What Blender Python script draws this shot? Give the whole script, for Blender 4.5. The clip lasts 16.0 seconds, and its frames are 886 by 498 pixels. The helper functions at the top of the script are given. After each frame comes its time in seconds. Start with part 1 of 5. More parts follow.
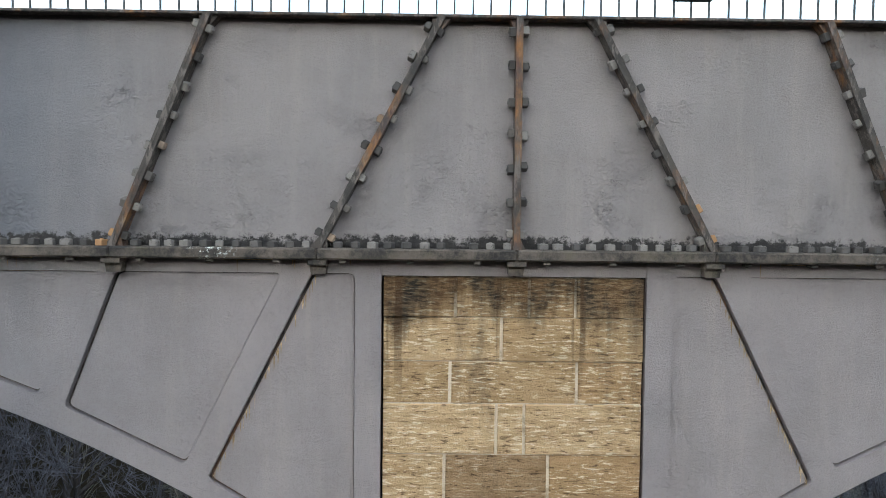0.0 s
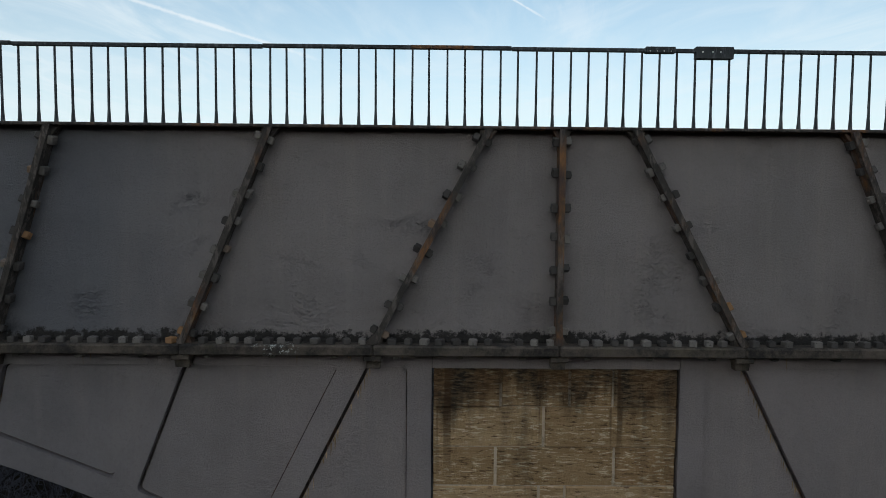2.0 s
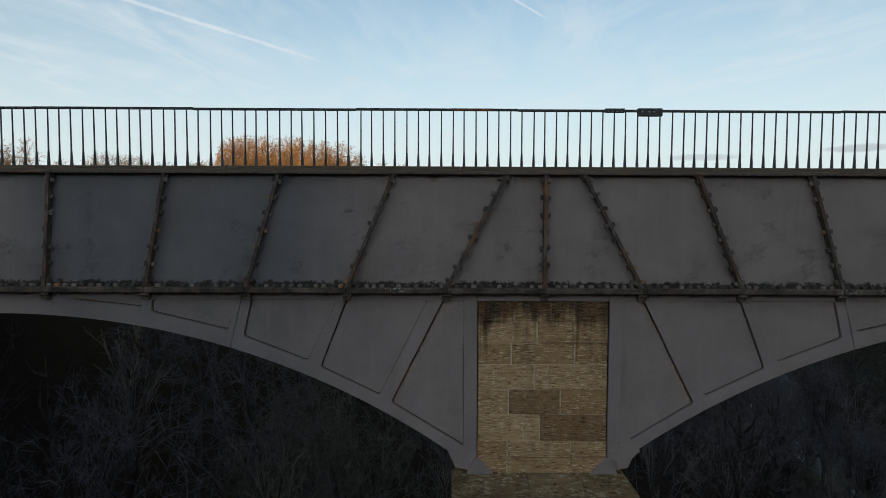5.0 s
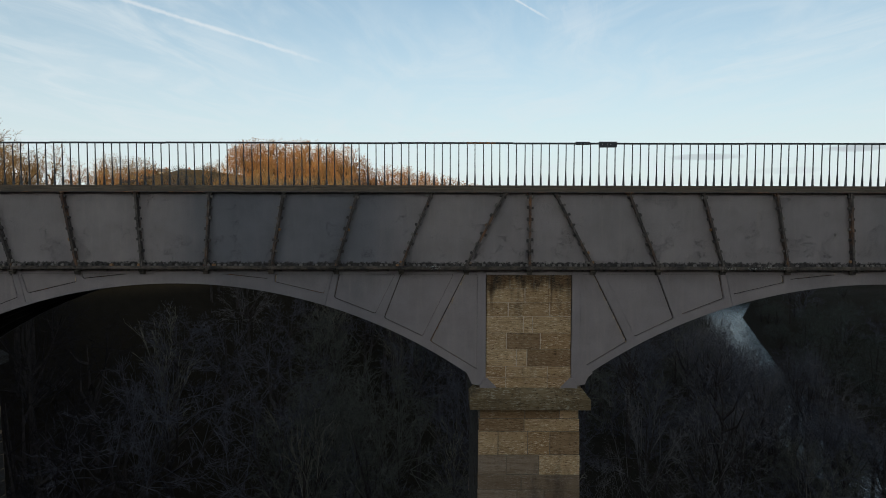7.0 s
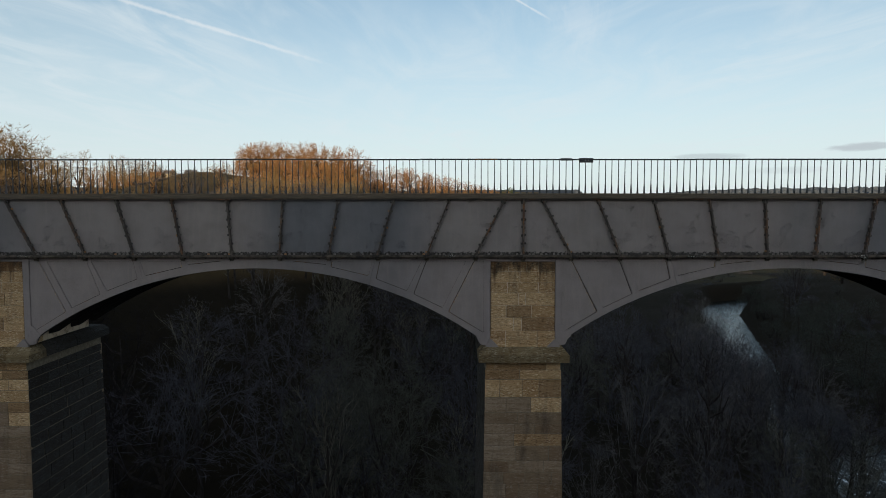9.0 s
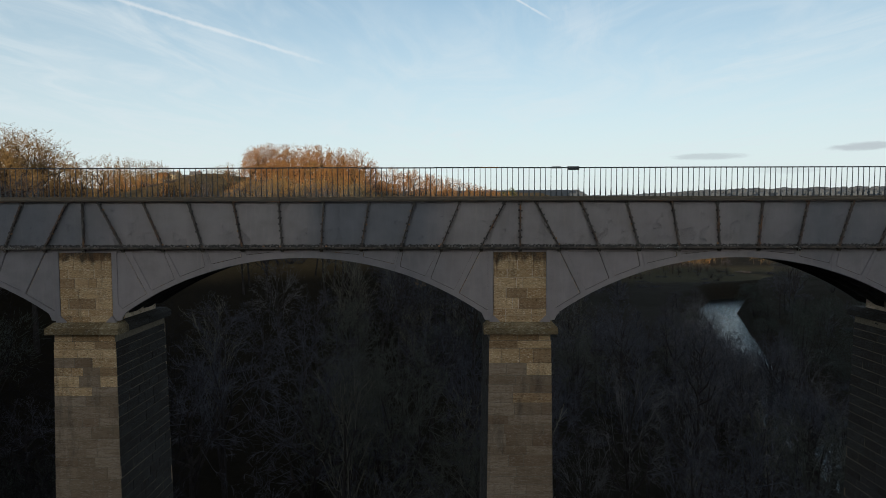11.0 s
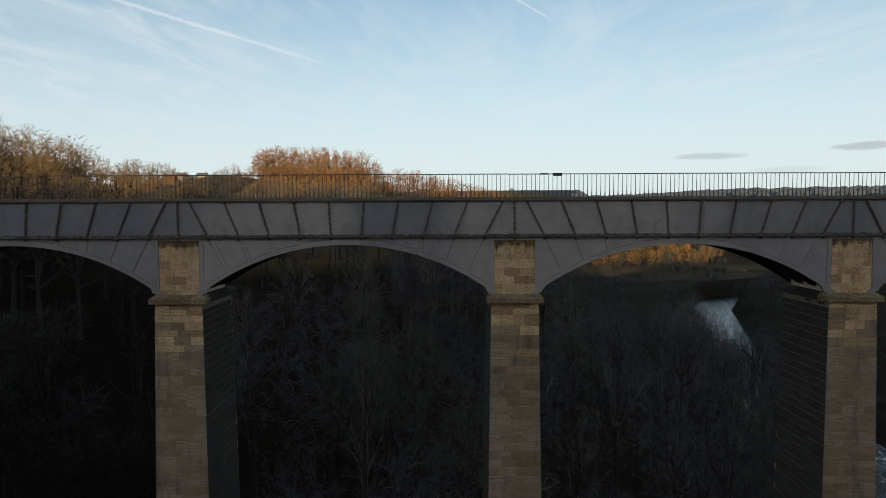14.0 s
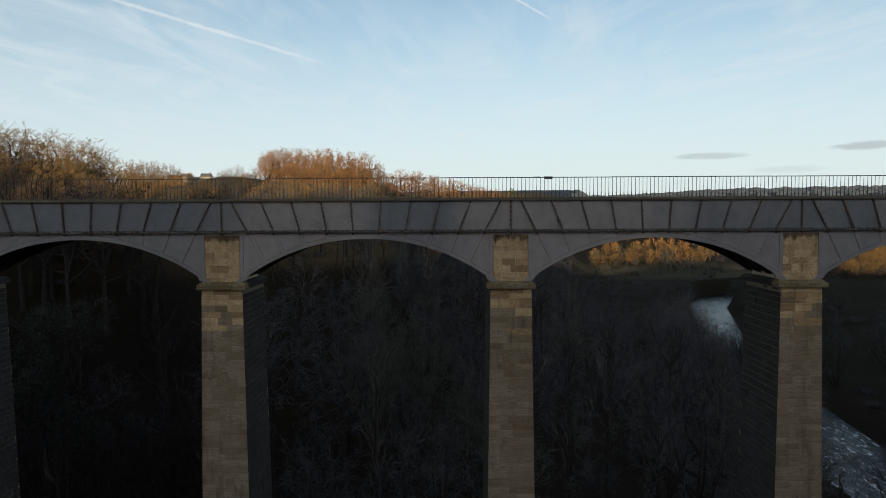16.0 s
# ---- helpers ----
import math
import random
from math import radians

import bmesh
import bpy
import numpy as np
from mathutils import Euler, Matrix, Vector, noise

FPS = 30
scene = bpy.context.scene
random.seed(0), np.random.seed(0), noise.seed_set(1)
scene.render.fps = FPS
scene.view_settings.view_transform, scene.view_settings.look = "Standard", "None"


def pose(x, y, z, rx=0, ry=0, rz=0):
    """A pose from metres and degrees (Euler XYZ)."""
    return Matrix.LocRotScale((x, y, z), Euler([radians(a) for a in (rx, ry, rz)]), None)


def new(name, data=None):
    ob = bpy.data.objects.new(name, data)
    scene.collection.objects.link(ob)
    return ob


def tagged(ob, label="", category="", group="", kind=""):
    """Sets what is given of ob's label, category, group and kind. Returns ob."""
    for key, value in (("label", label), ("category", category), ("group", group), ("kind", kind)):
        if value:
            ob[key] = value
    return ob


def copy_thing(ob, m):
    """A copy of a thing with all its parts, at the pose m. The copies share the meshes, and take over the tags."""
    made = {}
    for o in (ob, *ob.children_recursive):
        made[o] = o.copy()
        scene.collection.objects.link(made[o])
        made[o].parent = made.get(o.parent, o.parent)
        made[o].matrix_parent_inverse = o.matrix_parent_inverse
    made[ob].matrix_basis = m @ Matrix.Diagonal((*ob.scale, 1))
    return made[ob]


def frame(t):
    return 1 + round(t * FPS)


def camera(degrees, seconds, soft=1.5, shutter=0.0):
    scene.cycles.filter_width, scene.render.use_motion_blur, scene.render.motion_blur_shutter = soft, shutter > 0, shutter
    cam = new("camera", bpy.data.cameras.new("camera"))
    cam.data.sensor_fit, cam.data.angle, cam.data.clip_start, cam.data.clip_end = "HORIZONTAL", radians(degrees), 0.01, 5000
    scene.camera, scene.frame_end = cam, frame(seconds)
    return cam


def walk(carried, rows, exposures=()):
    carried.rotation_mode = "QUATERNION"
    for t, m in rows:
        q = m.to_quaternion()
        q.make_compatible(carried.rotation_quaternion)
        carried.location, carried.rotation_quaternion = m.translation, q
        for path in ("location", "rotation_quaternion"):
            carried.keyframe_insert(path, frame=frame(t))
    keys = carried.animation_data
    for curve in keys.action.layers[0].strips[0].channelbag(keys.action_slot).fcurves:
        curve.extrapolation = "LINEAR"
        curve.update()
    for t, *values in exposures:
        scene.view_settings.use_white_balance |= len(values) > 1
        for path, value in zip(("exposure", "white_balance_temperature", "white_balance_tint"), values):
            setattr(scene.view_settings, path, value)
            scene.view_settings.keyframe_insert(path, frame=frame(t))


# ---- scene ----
# the lens and the flight: backwards and a little up, away from the ironwork
cam = camera(69.11, 16.0, soft=0.9)
PATH = [
    (0.0, -0.585, -4.757, 36.506, -0.609, -2.155, -0.632),
    (0.5, -0.733, -4.943, 37.214, -0.601, -3.397, -0.493),
    (1.0, -0.815, -4.954, 37.438, -0.555, -3.397, -0.432),
    (1.5, -0.877, -4.933, 37.421, -0.493, -3.348, -0.478),
    (2.0, -0.950, -5.026, 37.363, -0.487, -3.348, -0.519),
    (2.5, -1.025, -5.249, 37.345, -0.483, -3.348, -0.410),
    (3.0, -1.096, -5.702, 37.363, -0.367, -3.299, -0.356),
    (3.5, -1.182, -6.360, 37.368, -0.352, -3.287, -0.352),
    (4.0, -1.299, -7.249, 37.389, -0.317, -3.285, -0.286),
    (4.5, -1.421, -8.318, 37.413, -0.267, -3.277, -0.285),
    (5.0, -1.539, -9.508, 37.441, -0.217, -3.267, -0.246),
    (5.5, -1.654, -10.767, 37.469, -0.178, -3.257, -0.216),
    (6.0, -1.766, -12.058, 37.497, -0.138, -3.257, -0.176),
    (6.5, -1.877, -13.353, 37.522, -0.098, -3.247, -0.145),
    (7.0, -1.986, -14.632, 37.544, -0.059, -3.238, -0.104),
    (7.5, -2.092, -15.883, 37.563, -0.020, -3.230, -0.072),
    (8.0, -2.195, -17.096, 37.578, 0.009, -3.221, -0.040),
    (8.5, -2.297, -18.273, 37.588, 0.048, -3.213, -0.018),
    (9.0, -2.397, -19.416, 37.592, 0.076, -3.206, 0.015),
    (9.5, -2.495, -20.530, 37.593, 0.105, -3.198, 0.039),
    (10.0, -2.590, -21.625, 37.588, 0.133, -3.192, 0.072),
    (10.5, -2.684, -22.709, 37.577, 0.151, -3.185, 0.097),
    (11.0, -2.775, -23.797, 37.562, 0.179, -3.179, 0.121),
    (11.5, -2.865, -24.896, 37.542, 0.197, -3.173, 0.136),
    (12.0, -2.953, -26.019, 37.518, 0.214, -3.168, 0.162),
    (12.5, -3.040, -27.170, 37.491, 0.232, -3.162, 0.178),
    (13.0, -3.123, -28.358, 37.461, 0.249, -3.158, 0.205),
    (13.5, -3.206, -29.582, 37.430, 0.256, -3.153, 0.222),
    (14.0, -3.287, -30.838, 37.399, 0.263, -3.149, 0.239),
    (14.5, -3.367, -32.117, 37.367, 0.280, -3.146, 0.257),
    (15.0, -3.444, -33.403, 37.337, 0.286, -3.142, 0.265),
    (15.5, -3.520, -34.673, 37.312, 0.282, -3.139, 0.284),
    (16.0, -3.594, -35.895, 37.292, 0.288, -3.137, 0.293),
]
EXPOSURES = [(0.0, 2.3), (0.3, 1.95), (0.6, 1.68), (1.0, 0.72), (1.5, 0.36), (2.2, 0.14), (3.2, 0.04), (4.2, 0.0), (16.0, 0.0)]
walk(cam, [(t, pose(x, y, z, 90 + pitch, roll, yaw)) for t, x, y, z, yaw, pitch, roll in PATH], EXPOSURES)

# ---------------------------------------------------------------- light
SUN_EL, SUN_AZ = radians(8.2), radians(192)      # low winter sun behind the viewer, azimuth from +y clockwise
sun_data = bpy.data.lights.new("sun", "SUN")
sun_data.energy, sun_data.angle, sun_data.color = 5.0, radians(0.6), (1.0, 0.77, 0.46)
sun = new("sun", sun_data)
to_sun = Vector((math.sin(SUN_AZ) * math.cos(SUN_EL), math.cos(SUN_AZ) * math.cos(SUN_EL), math.sin(SUN_EL)))
sun.matrix_world = Matrix.Translation((0, -60, 90)) @ to_sun.to_track_quat("Z", "Y").to_matrix().to_4x4()


class Nodes:
    """Short hand for wiring a node tree."""

    def __init__(self, tree):
        self.t = tree
        self.t.nodes.clear()

    def add(self, kind, **props):
        n = self.t.nodes.new("ShaderNode" + kind)
        for k, v in props.items():
            setattr(n, k, v)
        return n

    def put(self, socket, value):
        if isinstance(value, bpy.types.NodeSocket):
            self.t.links.new(value, socket)
        elif isinstance(value, (int, float)) and socket.type in ("RGBA", "VECTOR"):
            socket.default_value = (value, value, value, 1)[:len(socket.default_value)]
        elif socket.type == "RGBA" and len(value) == 3:
            socket.default_value = (*value, 1)
        else:
            socket.default_value = value

    def math(self, op, a, b=0.0, c=0.0, clamp=False):
        n = self.add("Math", operation=op, use_clamp=clamp)
        for s, v in zip(n.inputs, (a, b, c)):
            self.put(s, v)
        return n.outputs[0]

    def vmath(self, op, a, b=(0, 0, 0)):
        n = self.add("VectorMath", operation=op)
        self.put(n.inputs[0], a)
        self.put(n.inputs[1], b)
        return n.outputs["Value" if op in ("DOT_PRODUCT", "LENGTH") else "Vector"]

    def noise(self, vec, scale, detail=4.0, rough=0.55, distortion=0.0):
        n = self.add("TexNoise")
        self.put(n.inputs["Vector"], vec)
        for k, v in (("Scale", scale), ("Detail", detail), ("Roughness", rough), ("Distortion", distortion)):
            n.inputs[k].default_value = v
        return n.outputs["Fac"]

    def voronoi(self, vec, scale, feature="F1"):
        n = self.add("TexVoronoi", feature=feature)
        self.put(n.inputs["Vector"], vec)
        n.inputs["Scale"].default_value = scale
        return n.outputs["Distance"]

    def ramp(self, fac, lo, hi, a=0.0, b=1.0):
        n = self.add("MapRange", interpolation_type="SMOOTHSTEP")
        for s, v in zip(n.inputs, (fac, lo, hi, a, b)):
            self.put(s, v)
        return n.outputs["Result"]

    def mix(self, fac, a, b, kind="MIX"):
        n = self.add("Mix", data_type="RGBA", blend_type=kind)
        self.put(n.inputs[0], fac)
        self.put(n.inputs[6], a)
        self.put(n.inputs[7], b)
        return n.outputs[2]

    def stretch(self, vec, s):
        n = self.add("Mapping")
        self.put(n.inputs["Vector"], vec)
        n.inputs["Scale"].default_value = s
        return n.outputs[0]

    def split(self, vec):
        n = self.add("SeparateXYZ")
        self.put(n.inputs[0], vec)
        return n.outputs


world = bpy.data.worlds.new("winter_sky")
scene.world = world
world.use_nodes = True
w = Nodes(world.node_tree)
way = w.vmath("NORMALIZE", w.add("TexCoord").outputs["Generated"])
wx, wy, wz = w.split(way)
sky = w.add("TexSky", sky_type="NISHITA", sun_disc=False, sun_elevation=radians(14), sun_rotation=SUN_AZ,
            air_density=1.0, dust_density=0.6, ozone_density=1.6)
w.put(sky.inputs["Vector"], way)
# high thin cloud on a flat sheet far overhead, in long combed streaks
up = w.math("MAXIMUM", wz, 0.03)
flat = w.add("CombineXYZ")
w.put(flat.inputs[0], w.math("DIVIDE", wx, up))
w.put(flat.inputs[1], w.math("DIVIDE", wy, up))
flat_v = flat.outputs[0]
broad = w.noise(w.stretch(flat_v, (0.55, 0.16, 1)), 1.0, 3.0, 0.5, 0.4)
comb = w.noise(w.stretch(flat_v, (1.5, 0.5, 1)), 1.0, 9.0, 0.62, 1.6)
cirrus = w.math("MULTIPLY", w.ramp(broad, 0.30, 0.66, 0.25, 1.0), w.ramp(comb, 0.34, 0.74))
haze = w.ramp(wz, -0.02, 0.41, 0.9, 0.15)
veil = w.math("ADD", haze, w.math("MULTIPLY", w.math("MULTIPLY", cirrus, 0.58), w.math("SUBTRACT", 1.0, haze)))
glow = w.mix(w.ramp(w.vmath("DOT_PRODUCT", way, tuple(to_sun)), 0.1, 1.0), (7.2, 8.0, 8.4), (12.6, 12.0, 10.9))
paler = w.mix(veil, w.mix(1.0, sky.outputs[0], (1.15, 1.35, 1.32), "MULTIPLY"), glow)


def trail(across, along, lo, hi, wide, fade):
    """A vapour trail: a thin band about a great circle, frayed by noise."""
    off = w.math("ABSOLUTE", w.vmath("DOT_PRODUCT", way, across))
    frayed = w.math("ADD", off, w.math("MULTIPLY", w.math("SUBTRACT", w.noise(way, 60.0, 4.0, 0.7), 0.5), wide * 1.6))
    band = w.ramp(frayed, 0.0, wide, 1.0, 0.0)
    run = w.vmath("DOT_PRODUCT", way, along)
    ends = w.math("MULTIPLY", w.ramp(run, lo, lo + 0.03), w.ramp(run, hi - fade, hi, 1.0, 0.0))
    return w.math("MULTIPLY", band, ends)


trails = w.math("MAXIMUM", trail((-0.2898, 0.1634, -0.9431), (0.8528, 0.4913, -0.1769), -0.6, 0.315, 0.0040, 0.12), trail((-0.4675, 0.3192, -0.8244), (0.8779, 0.0585, -0.4752), -0.4, 0.076, 0.0024, 0.05))
# a torn wisp where the shorter trail has spread
tuft = w.vmath("SUBTRACT", way, (0.1997, 0.9388, 0.2808))
tuft = w.math("ADD", w.vmath("LENGTH", w.stretch(tuft, (1.0, 1.0, 0.8))), w.math("MULTIPLY", w.math("SUBTRACT", w.noise(w.stretch(way, (1.6, 1.6, 0.8)), 22.0, 7.0, 0.68, 0.8), 0.5), 0.10))
trails = w.math("MAXIMUM", trails, w.math("MULTIPLY", w.ramp(tuft, 0.005, 0.05, 1.0, 0.0), 0.42))
paler = w.mix(w.math("MULTIPLY", trails, 0.46), paler, (8.6, 8.8, 8.9))


def low_cloud(centre, broadness, tall, amount):
    """A small grey bar of cloud low over the hills."""
    d = w.vmath("SUBTRACT", way, centre)
    dx, dy, dz = w.split(d)
    wob = w.math("MULTIPLY", w.math("SUBTRACT", w.noise(w.stretch(way, (1, 1, 4)), 26.0, 5.0, 0.6), 0.5), 1.9)
    q = w.math("ADD", w.math("POWER", w.math("DIVIDE", dx, broadness), 2.0), w.math("POWER", w.math("DIVIDE", dz, tall), 2.0))
    return w.math("MULTIPLY", w.ramp(w.math("ADD", q, wob), 0.1, 1.1, 1.0, 0.0), amount)


bars = w.math("MAXIMUM", low_cloud((0.469, 0.8813, 0.0581), 0.05, 0.006, 0.22), w.math("MAXIMUM", low_cloud((0.3747, 0.9237, 0.0799), 0.052, 0.0055, 0.5), low_cloud((0.542, 0.8361, 0.0849), 0.038, 0.0065, 0.65)))
paler = w.mix(w.math("MULTIPLY", bars, w.ramp(wy, 0.0, 0.2)), paler, (4.2, 4.6, 5.0))
back = w.add("Background")
w.put(back.inputs["Color"], paler)
back.inputs["Strength"].default_value = 0.1
w.t.links.new(back.outputs[0], w.add("OutputWorld").inputs["Surface"])


# ---------------------------------------------------------------- materials
def material(name):
    m = bpy.data.materials.new(name)
    m.use_nodes = True
    n = Nodes(m.node_tree)
    bsdf = n.add("BsdfPrincipled")
    n.t.links.new(bsdf.outputs[0], n.add("OutputMaterial").inputs["Surface"])
    return m, n, bsdf.inputs, n.add("NewGeometry").outputs["Position"]


def bump(n, ins, height, strength, distance):
    b = n.add("Bump")
    b.inputs["Strength"].default_value, b.inputs["Distance"].default_value = strength, distance
    n.put(b.inputs["Height"], height)
    n.put(ins["Normal"], b.outputs[0])


def rust_on(n, pos, colour, amount_lo, amount_hi, scale=2.2):
    speck = n.math("ADD", n.noise(pos, scale, 6.0, 0.65), n.math("MULTIPLY", n.noise(pos, scale * 9, 5.0, 0.7), 0.35))
    mask = n.ramp(speck, amount_lo, amount_hi)
    rust = n.mix(n.ramp(n.noise(pos, 7.0, 5.0, 0.7), 0.38, 0.62), (0.070, 0.032, 0.030), (0.30, 0.125, 0.036))
    rust = n.mix(n.ramp(n.noise(pos, 17.0, 5.0, 0.7), 0.60, 0.70), rust, (0.42, 0.28, 0.11))
    return n.mix(mask, colour, rust)


def iron_paint(name, tone, rusty, flaky):
    """Old grey oil paint on cast iron: chalky, streaked by rain, flaking, with rust bleeding through."""
    m, n, ins, pos = material(name)
    rnd = n.add("ObjectInfo").outputs["Random"]
    cloud = n.noise(pos, 1.3, 5.0, 0.6)
    streak = n.noise(n.stretch(pos, (7.0, 7.0, 0.7)), 1.0, 6.0, 0.65)
    fine = n.noise(pos, 42.0, 5.0, 0.7)
    c = n.mix(n.ramp(cloud, 0.3, 0.7), tone, tuple(v * 0.80 for v in tone))
    c = n.mix(n.ramp(streak, 0.45, 0.75, 0.0, 0.45), c, tuple(v * f for v, f in zip(tone, (1.18, 1.14, 1.06))))
    c = n.mix(n.ramp(fine, 0.52, 0.72, 0.0, 0.30), c, tuple(v * 0.7 for v in tone))
    c = n.mix(n.math("MULTIPLY", rnd, 0.22), c, (tone[0] * 0.72, tone[1] * 0.74, tone[2] * 0.8))
    x, y, z = n.split(pos)
    # stretches repainted in a bluer, darker grey
    newer = n.math("MAXIMUM", n.ramp(n.math("ABSOLUTE", n.math("ADD", x, 5.4)), 3.9, 1.0), n.math("MAXIMUM", n.ramp(x, -13.0, -18.5), n.ramp(x, 5.0, 13.0, 0.0, 0.7)))
    coat = n.math("ADD", newer, n.math("MULTIPLY", n.math("SUBTRACT", n.noise(n.stretch(pos, (0.5, 0.5, 0.15)), 1.0, 3.0), 0.5), 1.1))
    c = n.mix(n.ramp(coat, 0.0, 1.0, 0.08, 0.35 + 0.55 * flaky), c, n.mix(1.0, c, (0.47, 0.56, 0.65), "MULTIPLY"))
    # dirt and lichen that gather just above and below the ledge
    ledge = n.ramp(z, 36.33, 36.47, 1.0, 0.0)
    grime = n.ramp(n.math("ADD", n.noise(pos, 9.0, 8.0, 0.75), n.math("MULTIPLY", ledge, 0.26)), 0.56, 0.68)
    above = n.math("GREATER_THAN", z, 36.3)
    c = n.mix(n.math("MULTIPLY", n.math("MULTIPLY", grime, n.ramp(ledge, 0.0, 0.25)), above), c, n.mix(n.noise(pos, 40.0), (0.011, 0.009, 0.008), (0.038, 0.028, 0.023)))
    # small spots where the top coat has gone
    chip = n.ramp(n.noise(n.stretch(pos, (3.0, 3.0, 1.4)), 5.0, 8.0, 0.78), 0.69, 0.72)
    c = n.mix(n.math("MULTIPLY", chip, 0.8), c, (0.045, 0.04, 0.036))
    rust_run = n.ramp(n.noise(n.stretch(pos, (9.0, 9.0, 0.5)), 1.0, 5.0, 0.7), 0.70, 0.80)
    c = n.mix(n.math("MULTIPLY", rust_run, rusty), c, (0.30, 0.17, 0.07))
    n.put(ins["Base Color"], c)
    n.put(ins["Roughness"], n.ramp(fine, 0.3, 0.7, 0.55, 0.78))
    # blistered patches where the coat wrinkles, splits into short curled cracks and lifts
    wrinkle = n.noise(n.stretch(pos, (1, 1, 1.6)), 15.0, 7.0, 0.68, 0.9)
    patch = n.ramp(n.math("ADD", n.noise(pos, 1.7, 5.0, 0.65), n.ramp(z, 36.4, 37.6, 0.07, 0.0)), 0.54, 0.68)
    split_at = n.math("ABSOLUTE", n.math("SUBTRACT", n.noise(n.stretch(pos, (1, 1, 1.7)), 6.0, 4.0, 0.60, 0.9), 0.5))
    broken = n.ramp(n.noise(pos, 6.0, 3.0, 0.6), 0.50, 0.56)
    crack = n.math("MULTIPLY", n.math("MULTIPLY", n.ramp(split_at, 0.003, 0.009, 1.0, 0.0), patch), broken)
    n.put(ins["Base Color"], n.mix(n.math("MULTIPLY", crack, 0.38 * flaky), c, (0.045, 0.04, 0.037)))
    lift = n.math("MULTIPLY", n.ramp(wrinkle, 0.47, 0.56), n.math("MULTIPLY_ADD", patch, 0.8, 0.12))
    h = n.math("ADD", n.math("MULTIPLY", lift, 0.34 * flaky), n.math("MULTIPLY", cloud, 0.7))
    h = n.math("SUBTRACT", h, n.math("MULTIPLY", crack, 0.6 * flaky))
    h = n.math("ADD", h, n.math("MULTIPLY", n.noise(pos, 48.0, 6.0, 0.78), 0.55))
    bump(n, ins, h, 1.0, 0.03)
    return m


def rusted_iron(name, tone, lo, hi):
    """Bare, blackened and rusting iron edges with remains of paint."""
    m, n, ins, pos = material(name)
    c = n.mix(n.ramp(n.noise(pos, 6.0, 6.0, 0.7), 0.4, 0.65), tone, tuple(v * 0.5 for v in tone))
    c = n.mix(n.ramp(n.noise(n.stretch(pos, (2.2, 2.2, 0.6)), 9.0, 7.0, 0.75), 0.50, 0.60, 0.0, 0.65), c, tuple(v * 2.6 + 0.02 for v in tone))
    c = rust_on(n, n.stretch(pos, (1.6, 1.6, 0.55)), c, lo, hi, 1.9)
    n.put(ins["Base Color"], c)
    ins["Roughness"].default_value = 0.78
    bump(n, ins, n.noise(pos, 38.0, 7.0, 0.7), 0.6, 0.012)
    return m


PAINT = iron_paint("grey_paint", (0.342, 0.286, 0.272), 0.35, 1.0)
PAINT_LOW = iron_paint("grey_paint_spandrel", (0.350, 0.287, 0.276), 0.55, 0.3)
RIB = rusted_iron("rib_iron", (0.066, 0.052, 0.044), 0.64, 0.92)


def bolt_iron():
    """Square nuts: most still carry grey paint, some are black or bleeding rust."""
    m, n, ins, pos = material("bolt_iron")
    r = n.add("ObjectInfo").outputs["Random"]
    c = n.mix(n.noise(pos, 30.0, 5.0, 0.7), (0.25, 0.215, 0.19), (0.15, 0.13, 0.118))
    c = n.mix(n.ramp(r, 0.25, 0.70), c, (0.055, 0.046, 0.042))
    c = n.mix(n.ramp(n.noise(pos, 45.0, 5.0, 0.7), 0.58, 0.64, 0.0, 0.8), c, (0.05, 0.042, 0.036))
    c = n.mix(n.math("MULTIPLY", n.ramp(r, 0.08, 0.03), 0.8), c, (0.36, 0.17, 0.055))
    n.put(ins["Base Color"], c)
    ins["Roughness"].default_value = 0.75
    bump(n, ins, n.noise(pos, 70.0, 6.0, 0.7), 0.6, 0.006)
    return m


BOLT = bolt_iron()
RAIL = rusted_iron("rail_iron", (0.050, 0.053, 0.056), 0.98, 1.15)
RUST_STAIN = rusted_iron("rust_bleeding", (0.34, 0.225, 0.12), 0.80, 1.05)
RAIL_RUST = rusted_iron("rusty_rail", (0.16, 0.08, 0.035), 0.5, 0.8)


def ledge_iron():
    """The bolted bottom ledge: black iron under moss, soot and white lichen."""
    m, n, ins, pos = material("ledge_iron")
    c = n.mix(n.ramp(n.noise(pos, 5.0, 7.0, 0.75), 0.35, 0.65), (0.018, 0.014, 0.012), (0.125, 0.095, 0.075))
    moss = n.ramp(n.noise(pos, 3.0, 5.0, 0.7), 0.52, 0.68)
    c = n.mix(n.math("MULTIPLY", moss, 0.25), c, (0.085, 0.072, 0.03))
    lichen = n.math("MULTIPLY", n.ramp(n.noise(pos, 26.0, 6.0, 0.75), 0.54, 0.60), n.ramp(n.noise(n.vmath("ADD", pos, (2.75, 0, 0)), 0.9, 2.0), 0.55, 0.66))
    c = n.mix(lichen, c, (0.52, 0.52, 0.48))
    c = rust_on(n, pos, c, 0.92, 1.1)
    n.put(ins["Base Color"], c)
    ins["Roughness"].default_value = 0.85
    bump(n, ins, n.noise(pos, 30.0, 6.0, 0.7), 0.7, 0.015)
    return m


LEDGE = ledge_iron()


